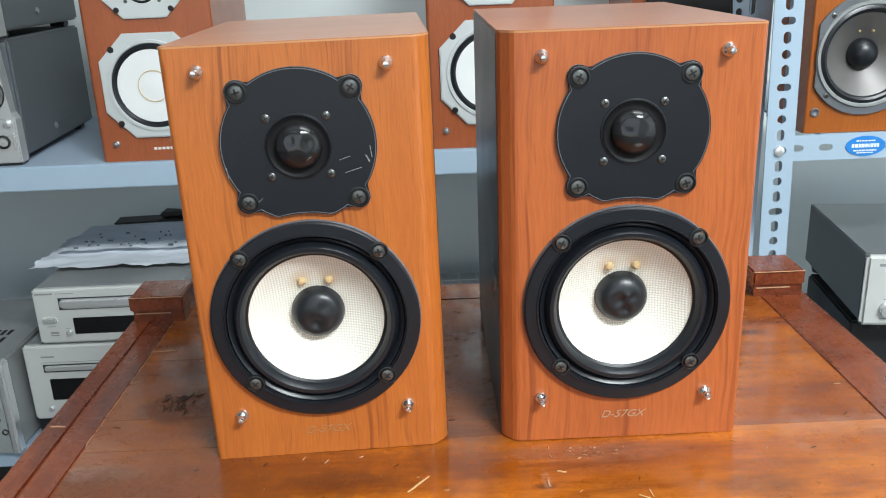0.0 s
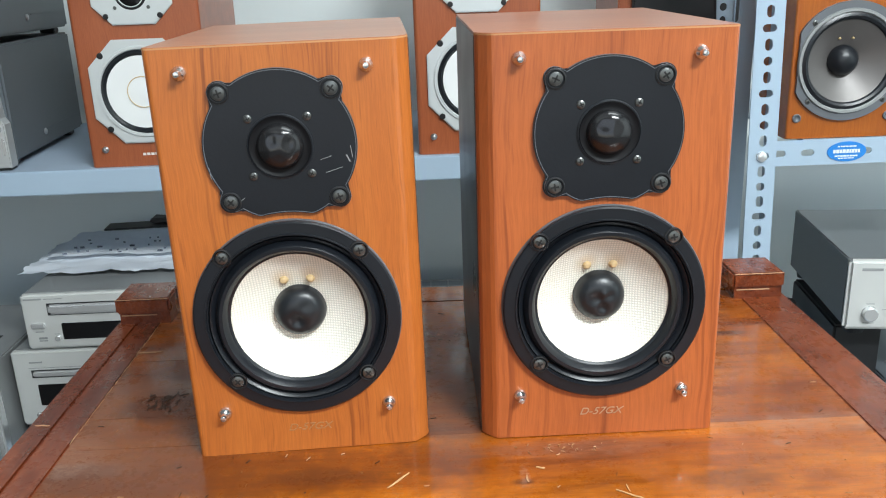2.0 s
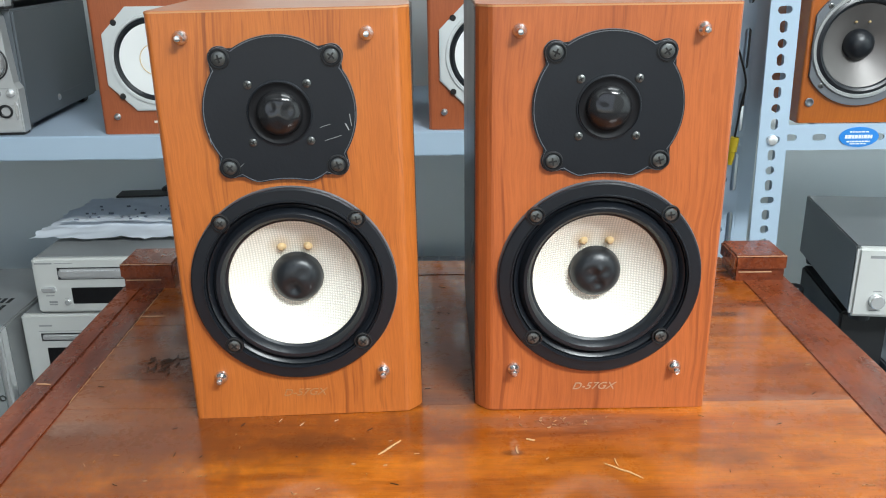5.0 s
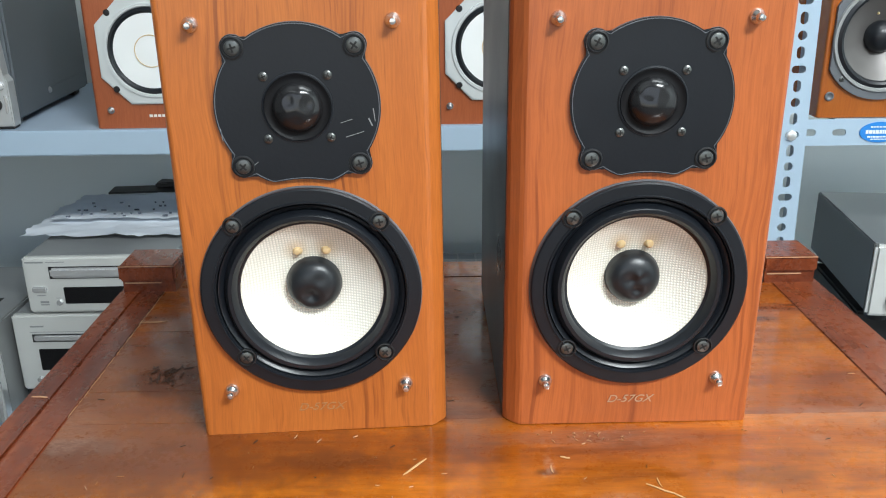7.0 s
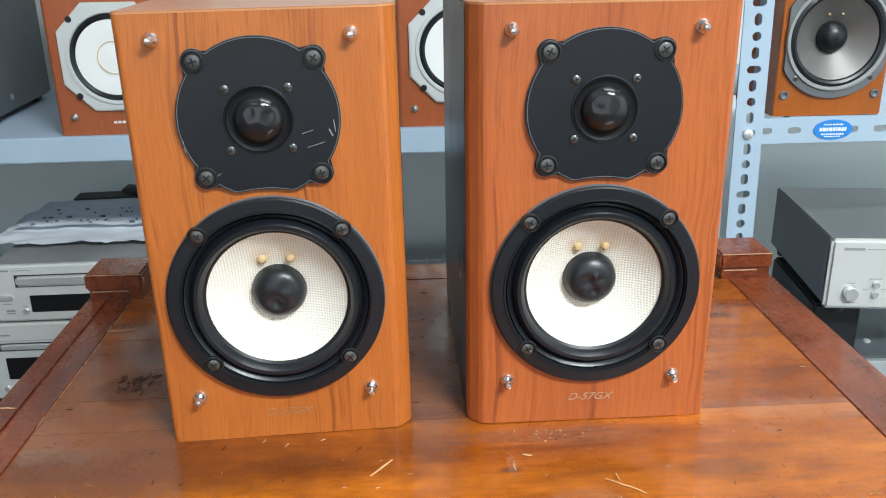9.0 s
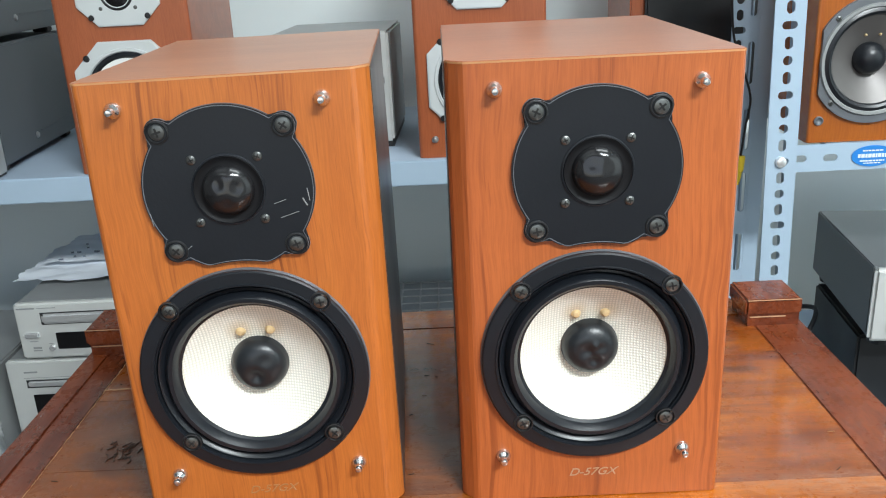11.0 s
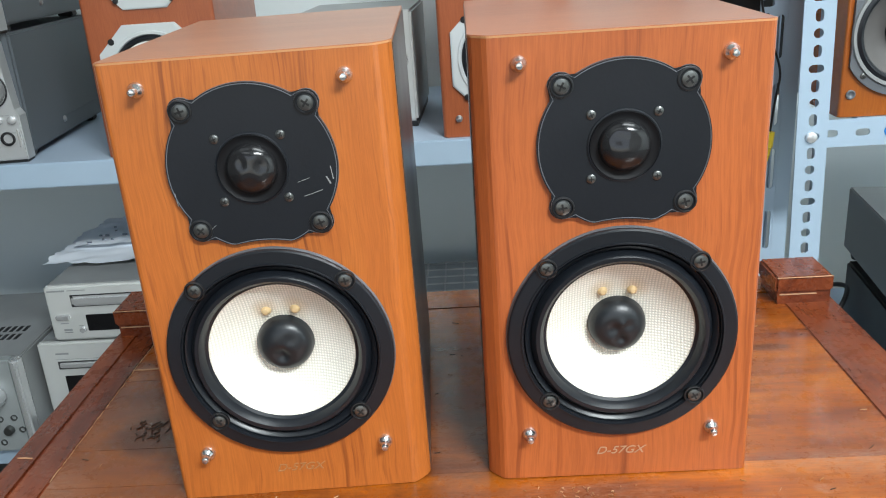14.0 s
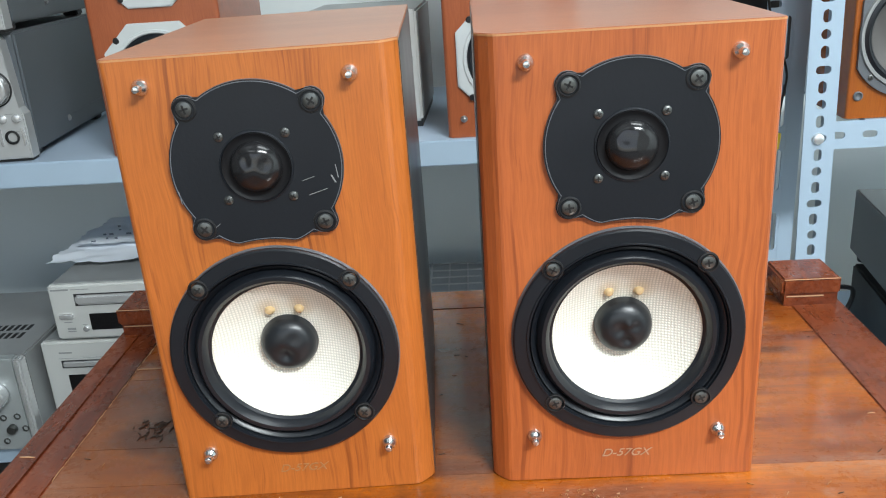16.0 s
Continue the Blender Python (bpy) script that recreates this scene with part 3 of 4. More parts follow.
def bookshelf_speaker(m, wood, top, label, worn):
    sp = thing("bookshelf_speaker", m, label, "loudspeaker", "pair of speakers on the table")
    zt, zw = 0.2328, 0.1072
    side, outer = (1, 0.0834) if worn else (-1, 0.0866)
    plan = chamfered_plan(INNER, outer, SD, side)
    part("cabinet", open_front(upright_prism(plan, -0.0012, SH - 0.0010, 0.0006), zw, 0.061, 0.03), wood, sp)
    part("top_panel", upright_prism(plan, SH - 0.0009, SH, 0.0003), top, sp, "veneered top with grain across")
    line = chamfered_plan(INNER, outer, 0.03, side, 0.0002)[1:-1]
    part("top_edge", upright_prism(line + [(x * 0.985, y + 0.002) for x, y in line[::-1]], SH - 0.0016, SH - 0.0005), VENEER_EDGE, sp, "thin pale edge of the veneer")
    for x, y in ((side * INNER, 0.0135), (-side * outer, 0.0060)):
        part("side_panel", box(x - 0.0004, x + 0.0004, y, SD - 0.001, 0.0008, SH - 0.0020, 0.0002), VINYL, sp, "dark charcoal side")
    # tweeter
    plate = part("tweeter_plate", prism([(x, z + zt) for x, z in tweeter_outline()], -0.0032, 0.002, bevel=0.0012), SATIN, sp, "satin black tweeter plate" + (" with pale scratches" if worn else ""))
    # Slightly larger grey plate behind puts the rim's highlight into colour.
    part("rim_highlight", prism([(x * 1.004, z * 1.004 + zt) for x, z in tweeter_outline()], -0.0012, 0.0005), GREY_FRAME, sp, "lighter grey plate edge painting in its rim highlight")
    # Raised grey ring stands in for the highlight along the plate's bevel.
    edge = bmesh.new()
    loops = [[edge.verts.new((x * k, y, z * k + zt)) for x, z in tweeter_outline()] for k, y in ((0.9885, -0.0031), (0.986, -0.0036), (0.979, -0.0036), (0.977, -0.0031))]
    for u, v in zip(loops, loops[1:]):
        for q in range(len(u)):
            edge.faces.new((u[q], u[(q + 1) % len(u)], v[(q + 1) % len(u)], v[q]))
    part("plate_highlight", edge, GREY_FRAME, sp, "thin grey ring painting in the plate's bevel highlight")
    part("tweeter_surround", lathe([(0.0215, -0.0030), (0.0205, -0.0046), (0.0195, -0.0040), (0.0178, -0.0034), (0.0165, -0.0034), (0.0150, -0.0036)], 48, (0, zt)), MATT, sp, smooth=True)
    part("recess_rim", lathe([(0.0222, -0.0031), (0.0219, -0.0042), (0.0212, -0.0044), (0.0206, -0.0034)], 64, (0, zt)), SATIN, sp, smooth=True)
    dome = lathe([(0.0160, -0.0032)] + [(0.0157 * math.sin(radians(a)), -0.0034 - 0.0098 * math.cos(radians(a))) for a in range(88, 0, -5)] + [(0, -0.0132)], 64, (0, zt))
    dents = ((0.0065, 0.0030, 0.0018, 0.0048), (-0.0040, 0.0050, 0.0014, 0.0046), (0.0, -0.0065, 0.0010, 0.0046)) if worn else ((-0.0045, 0.0060, 0.0016, 0.0050), (0.0045, 0.0045, 0.0010, 0.0048))
    for v in dome.verts:
        for dx, dz, depth, reach in dents:
            q = ((v.co.x - dx) ** 2 + (v.co.z - zt - dz) ** 2) / reach ** 2
            v.co.y += depth * math.exp(-q)
    part("tweeter_dome", dome, DOME, sp, "dented glossy black tweeter dome", True)
    for sx, sz in ((-1, 1), (1, 1), (-1, -1), (1, -1)):
        cross_screw("screw", sp, sx * 0.0368, zt + (0.037 if sz > 0 else -0.0367), -0.0032, 0.0050)
        part("screw_seat", lathe([(0.0072, -0.0030), (0.0070, -0.0039), (0.0062, -0.0041), (0.0055, -0.0030)], 28, (sx * 0.0368, zt + (0.037 if sz > 0 else -0.0367))), BLACK, sp, smooth=True)
        cross_screw("small_screw", sp, sx * 0.0196, zt + sz * 0.0194, -0.0032, 0.0030, SCREW)
    # woofer
    part("woofer_frame", lathe([(0.0738, 0.001), (0.0735, -0.0042), (0.0724, -0.0052), (0.0650, -0.0055), (0.0640, -0.0042), (0.0632, -0.0042), (0.0628, 0.002)], 96, (0, zw)), SATIN, sp, "black ring frame of the woofer", True)
    # Thin lighter grey ring along the frame's outer edge.
    part("frame_edge", lathe([(0.0744, 0.0004), (0.0743, -0.0016), (0.0737, -0.0024), (0.0734, 0.0)], 96, (0, zw)), GREY_FRAME, sp, "thin grey rim of the frame", True)
    part("frame_bead", lathe([(0.0652, -0.0052), (0.0648, -0.0064), (0.0641, -0.0064), (0.0637, -0.0044)], 96, (0, zw)), SATIN, sp, smooth=True)
    part("woofer_surround", lathe([(0.0632, -0.0012), (0.0620, -0.0034), (0.0600, -0.0020), (0.0585, 0.0004), (0.0572, -0.0034), (0.0552, -0.0058), (0.0528, -0.0058), (0.0508, -0.0034), (0.0499, 0.0000), (0.0480, 0.0012)], 96, (0, zw)), RUBBER, sp, "black rubber roll", True)
    prof = [(0.0492 - 0.0304 * k / 8, 0.0012 + 0.0165 * k / 8 + 0.0020 * math.sin(math.pi * k / 8)) for k in range(9)]
    part("woofer_cone", lathe(prof, 96, (0, zw)), CONE, sp, "cream woven woofer cone", True)
    cap = lathe([(0.0193, 0.0180), (0.0190, 0.0150)] + [(0.0187 * math.sin(radians(a)), 0.0040 + 0.0108 * (1 - math.cos(radians(a))) ** 1.15) for a in range(86, 0, -5)] + [(0, 0.0040)], 64, (0, zw))
    dents = ((-0.0015, -0.0055, 0.0042, 0.0050), (0.0050, 0.0060, 0.0012, 0.0044)) if worn else ((0.0015, -0.0068, 0.0030, 0.0034), (-0.0030, 0.0005, 0.0026, 0.0046), (0.0062, 0.0030, 0.0012, 0.0030), (0.0020, 0.0045, -0.0012, 0.0022))
    for v in cap.verts:
        for dx, dz, depth, reach in dents:
            q = ((v.co.x - dx) ** 2 + (v.co.z - zw - dz) ** 2) / reach ** 2
            v.co.y += depth * math.exp(-q)
    part("dust_cap", cap, CAP, sp, "dented black dust cap", True)
    for sx in (-1, 1):
        part("terminal", lathe([(0, -0.0022), (0.0018, -0.0018), (0.0029, -0.0004), (0.0034, 0.0016), (0.0040, 0.004)], 20, (sx * 0.0097, zw + 0.0245), y0=0.0135), GOLD, sp, "gold solder terminal", True)
        for sz, x, dz in ((1, 0.0474, 0.0500), (-1, 0.0473, -0.0446)):
            cross_screw("screw", sp, sx * x, zw + dz, -0.0054, 0.0046)
            part("screw_seat", lathe([(0.0068, -0.0046), (0.0066, -0.0062), (0.0058, -0.0064), (0.0050, -0.0050)], 28, (sx * x, zw + dz)), BLACK, sp, smooth=True)
        for z in (0.0347, 0.2835):
            pin = part("grille_pin", lathe([(0.0050, 0.001), (0.0050, -0.0010), (0.0043, -0.0030), (0.0028, -0.0044), (0.0024, -0.0056), (0.0028, -0.0066), (0.0027, -0.0084), (0.0018, -0.0098), (0, -0.0102)], 24, (sx * 0.0608, z)), CHROME, sp, "bright steel grille pin", True)
    lettering("D-57GX", 0.0082, Matrix.Translation((0, -0.0003, 0.0188)) @ pose(0, 0, 0, 90, 0, 0) @ Matrix.Diagonal((1.12, 1, 1, 1)), BADGE if not worn else BADGE_DULL, sp, 0.35)
    if worn:
        for x0, z0, x1, z1, w in ((0.026, -0.0105, 0.0335, -0.0085, 0.0005), (0.029, -0.0195, 0.0405, -0.0165, 0.0006), (0.044, -0.008, 0.0455, -0.013, 0.0016), (-0.048, -0.020, -0.0485, -0.012, 0.0006), (0.047, -0.002, 0.0475, -0.010, 0.0009), (-0.03, -0.036, -0.027, -0.034, 0.0006)):
            d = math.hypot(x1 - x0, z1 - z0)
            nx, nz = -(z1 - z0) / d * w / 2, (x1 - x0) / d * w / 2
            part("scratch", prism([(x0, z0 + zt), (x1 + nx, z1 + nz + zt), (x1, z1 + zt), (x0 - nx, z0 - nz + zt)], -0.0035, -0.003), TOP_STEEL, sp)
    return sp


bookshelf_speaker(pose(-0.0903, -0.0011, T0 + 0.0010, 0.31, -0.48, 2.36), VENEER_L, VENEER_TOP_L, "honey-coloured wood veneer speaker with scratched tweeter plate, grille off", True)
bookshelf_speaker(pose(0.1296, 0.0023, T0 + 0.0014, 0.50, 0.05, 0.27), VENEER_R, VENEER_TOP_R, "cherry wood veneer speaker with cream woofer cone, grille off", False)

# ---------- racks ----------
PITCH = 0.0225


def post_strip(bm, x0, x1, z0, z1, zh, y0, y1):
    """Slotted steel strip; wide slots fall on zh, round holes half way between."""
    kinds = [(0.020, 0.0105), (0.0105, 0.0165), (0.0125, 0.0125), (0.0105, 0.0165)]
    first = math.ceil((z0 - zh) / PITCH)
    k = first
    while zh + (k + 0.5) * PITCH < z1:
        perforated(bm, x0, x1, zh + (k - 0.5) * PITCH, zh + (k + 0.5) * PITCH, kinds[k % 4], y0, y1)
        k += 1
    return bm


def slotted_rack_right():
    rack = thing("slotted_rack", pose(0, 0, 0), "pale blue-grey slotted steel rack with bolted shelves", "rack", "storage racks")
    for x0, side in ((0.4690, 0), (1.47, 1)):
        bm = post_strip(bmesh.new(), x0, x0 + 0.041, 0.0, 2.0, 0.813, 0.620, 0.6225)
        fx = x0 + 0.0385
        lean = pose(x0 + 0.002, 0, 0.78, 0, -1.2 if side == 0 else 0, 0) @ pose(-x0, 0, -0.78)
        part("post", bm, RACK, rack).matrix_local = lean
        part("post_flange", box(fx, fx + 0.0025, 0.6227, 0.662, 0.0, 2.0), RACK, rack).matrix_local = lean
        part("post", box(x0 + 0.09, x0 + 0.0925, 0.96, 1.0, 0.0, 2.0), RACK, rack)
    for zt in (0.834, 0.34):
        bm = bmesh.new()
        x = 0.4915
        while x < 1.46:
            perforated(bm, x + 0.004, x + 0.046, zt - 0.037, zt, (0.0195, 0.0095), 0.6235, 0.6255)
            x += 0.042
        part("shelf_lip", bm, RACK, rack)
        part("shelf_board", box(0.5535, 1.50, 0.626, 1.0, zt - 0.004, zt - 0.0005), SHELF, rack)
        part("shelf_board", box(0.612, 1.50, 1.0005, 1.18, zt - 0.004, zt - 0.0005), SHELF, rack)
    part("bolt", lathe([(0, -0.0052), (0.004, -0.0049), (0.0068, -0.0036), (0.0080, -0.001), (0.0080, 0.0002)], 24, (0.4900, 0.813), y0=0.620), ALU_SHINE, rack, "round-headed bolt", True)
    label = part("sticker", prism([(0.615 + 0.0285 * math.cos(a * math.pi / 24), 0.8155 + 0.0145 * math.sin(a * math.pi / 24)) for a in range(48)], 0.6222, 0.6234), STICKER, rack, "blue oval shop sticker with white writing")
    for z, w, h in ((0.823, 0.028, 0.0018), (0.8160, 0.040, 0.0052), (0.8090, 0.034, 0.0020), (0.8057, 0.024, 0.0014)):
        bm = bmesh.new()
        x = -w / 2
        while x < w / 2 - 0.001:
            step = random.uniform(0.003, 0.006)
            box(0.615 + x, 0.615 + min(x + step, w / 2) - 0.0009, 0.6218, 0.6224, z - h / 2, z + h / 2, bm=bm)
            x += step
        part("print", bm, WALL, label)
    return rack


slotted_rack_right()


def long_rack():
    rack = thing("long_rack", pose(0, 0, 0), "pale blue-grey steel rack with a broad folded shelf edge", "rack", "storage racks")
    bm = post_strip(bmesh.new(), 0.483, 0.5055, 0.0, 2.0, 0.9695, 0.831, 0.8335)
    z = 0.919 - 0.1035 * 8.5
    while z < 1.95:
        perforated(bm, 0.5055, 0.525, z, z + 0.1035, (0.0105, 0.066), 0.831, 0.8335)
        z += 0.1035
    part("post", bm, RACK, rack)
    part("post_edge", box(0.5252, 0.548, 0.831, 0.8335, 0.0, 2.0), RACK, rack)
    part("post_flange", box(0.5455, 0.548, 0.8337, 0.876, 0.0, 2.0), RACK, rack)
    bm = post_strip(bmesh.new(), -1.54, -1.50, 0.0, 2.0, 0.842, 0.831, 0.8335)
    part("post", bm, RACK, rack)
    for zt in (SHELF_Z, 0.262):
        part("shelf_board", box(-1.499, 0.482, 0.838, 1.36, zt - 0.004, zt), SHELF, rack)
        part("shelf_lip", box(-1.499, 0.482, 0.8315, 0.8375, zt - 0.041, zt + 0.0004, 0.002), RACK, rack, "broad folded blue-grey shelf edge")
    for x in (-1.52, 0.50):
        part("post", box(x, x + 0.003, 1.33, 1.37, 0.0, 2.0), RACK, rack)
    return rack


long_rack()

# ---------- loudspeakers on the shelves ----------
def octagon(w, h, cut, z0=0.0):
    a, b = w / 2, h / 2
    return [(-a + cut, z0 - b), (a - cut, z0 - b), (a, z0 - b + cut), (a, z0 + b - cut), (a - cut, z0 + b), (-a + cut, z0 + b), (-a, z0 + b - cut), (-a, z0 - b + cut)]


def shelf_speaker(m, label):
    sp = thing("shelf_speaker", m, label, "loudspeaker", "pair of speakers on the shelf")
    w, h = 0.207, 0.41
    part("cabinet", upright_prism(cabinet_plan(w, 0.29, 0.007), 0.0, h, 0.001), VENEER_BACK, sp)
    zw, zt = 0.124, 0.2785
    frame_bm = prism(octagon(0.168, 0.168, 0.043, zw), -0.006, 0.001, bevel=0.002)
    part("woofer_frame", frame_bm, SILVER_FRAME, sp, "silver eight-sided woofer frame")
    part("woofer_ring", lathe([(0.074, -0.0058), (0.073, -0.0085), (0.069, -0.0085), (0.0675, -0.0062)], 72, (0, zw)), SILVER_FRAME, sp, smooth=True)
    part("woofer_surround", lathe([(0.0676, -0.0064), (0.0655, -0.0078), (0.0625, -0.0105), (0.0595, -0.0078), (0.0585, -0.0066)], 72, (0, zw)), RUBBER, sp, smooth=True)
    part("woofer_cone", lathe([(0.0586, -0.0070), (0.044, -0.0075), (0.0255, -0.0068), (0.0253, -0.0078), (0.0243, -0.0082), (0.0240, -0.0074), (0.012, -0.0085), (0, -0.009)], 72, (0, zw)), CONE_WHITE, sp, "flat white woofer cone", True)
    part("cap_ring", lathe([(0.0257, -0.0070), (0.0252, -0.0086), (0.0243, -0.0086), (0.0240, -0.0072)], 48, (0, zw)), GOLD, sp, "thin tan ring", True)
    for sx in (-1, 1):
        for sz in (-1, 1):
            part("screw", lathe([(0, -0.0078), (0.004, -0.0076), (0.0052, -0.006), (0.0052, -0.005)], 16, (sx * 0.0615, zw + sz * 0.0595)), BLACK, sp, smooth=True)
            part("screw", lathe([(0, -0.0068), (0.0036, -0.0066), (0.0046, -0.005), (0.0046, -0.004)], 16, (sx * 0.043, zt + sz * 0.0345)), BLACK, sp, smooth=True)
            part("small_screw", lathe([(0, -0.0062), (0.002, -0.006), (0.003, -0.005), (0.003, -0.004)], 12, (sx * 0.0265, zt + sz * 0.0215)), SCREW, sp, smooth=True)
    part("tweeter_plate", prism(octagon(0.128, 0.096, 0.03, zt), -0.005, 0.001, bevel=0.0015), SILVER_FRAME, sp, "silver tweeter plate")
    part("tweeter_horn", lathe([(0.026, -0.0048), (0.0225, -0.0058), (0.0205, -0.0046), (0.0195, -0.0048)], 40, (0, zt)), BLACK, sp, smooth=True)
    part("tweeter_dome", lathe([(0.0200, -0.0048), (0.016, -0.0075), (0.010, -0.0105), (0, -0.012)], 40, (0, zt)), DOME, sp, smooth=True)
    for sx in (-1, 1):
        for z in (0.030, 0.372):
            part("grille_pin", lathe([(0.0056, 0.0005), (0.0056, -0.002), (0.0036, -0.004), (0.0032, -0.0075), (0, -0.0088)], 16, (sx * 0.0770, z)), STEEL, sp, smooth=True)
    bm = bmesh.new()
    for k in range(5):
        box(-0.0165 + k * 0.0068, -0.0113 + k * 0.0068, -0.0003, 0.0005, 0.018, 0.0222, bm=bm)
    part("badge", bm, BADGE_WHITE, sp, "small pale badge")
    return sp


shelf_speaker(pose(-0.4525, 0.847, SHELF_Z + 0.0005, 0, 0, 0.8), "red-brown speaker with white cone on the steel shelf beside silver units")
shelf_speaker(pose(0.098, 0.847, SHELF_Z + 0.0005, 0, 0, -0.5), "red-brown speaker with white cone on the middle of the steel shelf")


def orange_speaker(m):
    sp = thing("orange_speaker", m, "glossy orange wood speaker with grey cone on the rack shelf", "loudspeaker")
    w, h = 0.158, 0.31
    zw, zt = 0.1085, 0.239
    part("cabinet", open_front(upright_prism(cabinet_plan(w, 0.14, 0.0035), 0.0, h, 0.001), zw, 0.062, 0.03), GLOSS_ORANGE, sp)
    out = []
    for k in range(96):
        a = 2 * math.pi * k / 96
        c, s = math.cos(a), math.sin(a)
        out.append((max(-0.0715, min(0.0715, 0.0830 * c)), zw + 0.0830 * s))
    bm = bmesh.new()
    hole = [(0.066 * math.cos(2 * math.pi * q / 96), zw + 0.066 * math.sin(2 * math.pi * q / 96)) for q in range(96)]
    rows = [[bm.verts.new((x, y, z)) for x, z in ring] for ring, y in ((hole, 0.0005), (hole, -0.005), (out, -0.005), (out, 0.0005))]
    for u, v in zip(rows, rows[1:]):
        for q in range(96):
            bm.faces.new((u[q], u[(q + 1) % 96], v[(q + 1) % 96], v[q]))
    part("woofer_frame", bm, GREY_FRAME, sp, "dark grey woofer frame with flattened sides")
    part("woofer_ring", lathe([(0.0730, -0.0048), (0.0718, -0.0080), (0.0685, -0.0080), (0.0660, -0.0048)], 72, (0, zw)), TOP_STEEL, sp, smooth=True)
    part("woofer_surround", lathe([(0.0685, -0.0056), (0.0655, -0.0066), (0.0625, -0.0082), (0.0590, -0.0066), (0.0570, -0.0030)], 72, (0, zw)), RUBBER, sp, smooth=True)
    part("woofer_cone", lathe([(0.0575, -0.0030), (0.046, 0.004), (0.033, 0.012), (0.019, 0.020)], 72, (0, zw), y0=-0.0008), CONE_SILVER, sp, "silver grey woofer cone", True)
    part("dust_cap", lathe([(0.0215, 0.0180), (0.0205, 0.010), (0.016, 0.003), (0.008, -0.001), (0, -0.002)], 48, (0, zw)), RUBBER, sp, smooth=True)
    for sx in (-1, 1):
        part("terminal", lathe([(0, -0.002), (0.0016, -0.001), (0.002, 0.002)], 12, (sx * 0.0095, zw + 0.031), y0=0.010), GOLD, sp)
        for sz in (-1, 1):
            cross_screw("screw", sp, sx * 0.0535, zw + sz * 0.0545, -0.005, 0.004)
        for z in (0.0300, 0.290):
            part("grille_socket", lathe([(0.0062, 0.0005), (0.0062, -0.0022), (0.0048, -0.0026), (0.0034, -0.001), (0, 0.0)], 20, (sx * 0.0655, z)), GREY_FRAME, sp, smooth=True)
    plate = []
    for k in range(72):
        a = 2 * math.pi * k / 72
        c, s = math.cos(a), math.sin(a)
        plate.append((0.058 * c * (1 if abs(s) < 0.8 else 1), zt + max(-0.0295, min(0.036, 0.05 * s))))
    part("tweeter_plate", prism(plate, -0.004, 0.001, bevel=0.001), GREY_FRAME, sp, "dark grey tweeter plate")
    part("tweeter_dome", lathe([(0.017, -0.004), (0.0145, -0.0075), (0.008, -0.011), (0, -0.012)], 32, (0, zt)), DOME, sp, smooth=True)
    for sx in (-1, 1):
        cross_screw("screw", sp, sx * 0.047, zt - 0.018, -0.004, 0.0036)
    return sp


orange_speaker(pose(0.607, 0.633, 0.8345, 0, 0, -0.5))

# ---------- hi-fi units ----------
def bar_print(parent, rows, y, material=GREY_INK):
    """Unreadable small print as plain bars: x0, x1, z0, z1."""
    for x0, x1, z0, z1 in rows:
        part("print", box(x0, x1, y - 0.0004, y + 0.0004, z0, z1), material, parent)


def knob(parent, x, z, y, r, length, material=ALU_SHINE, name="knob"):
    return part(name, lathe([(0, -length), (r * 0.88, -length), (r * 0.97, -length * 0.9), (r, -length * 0.5), (r, 0.0), (r * 1.08, 0.0), (r * 1.08, 0.002)], 40, (x, z), y0=y), material, parent, smooth=True)


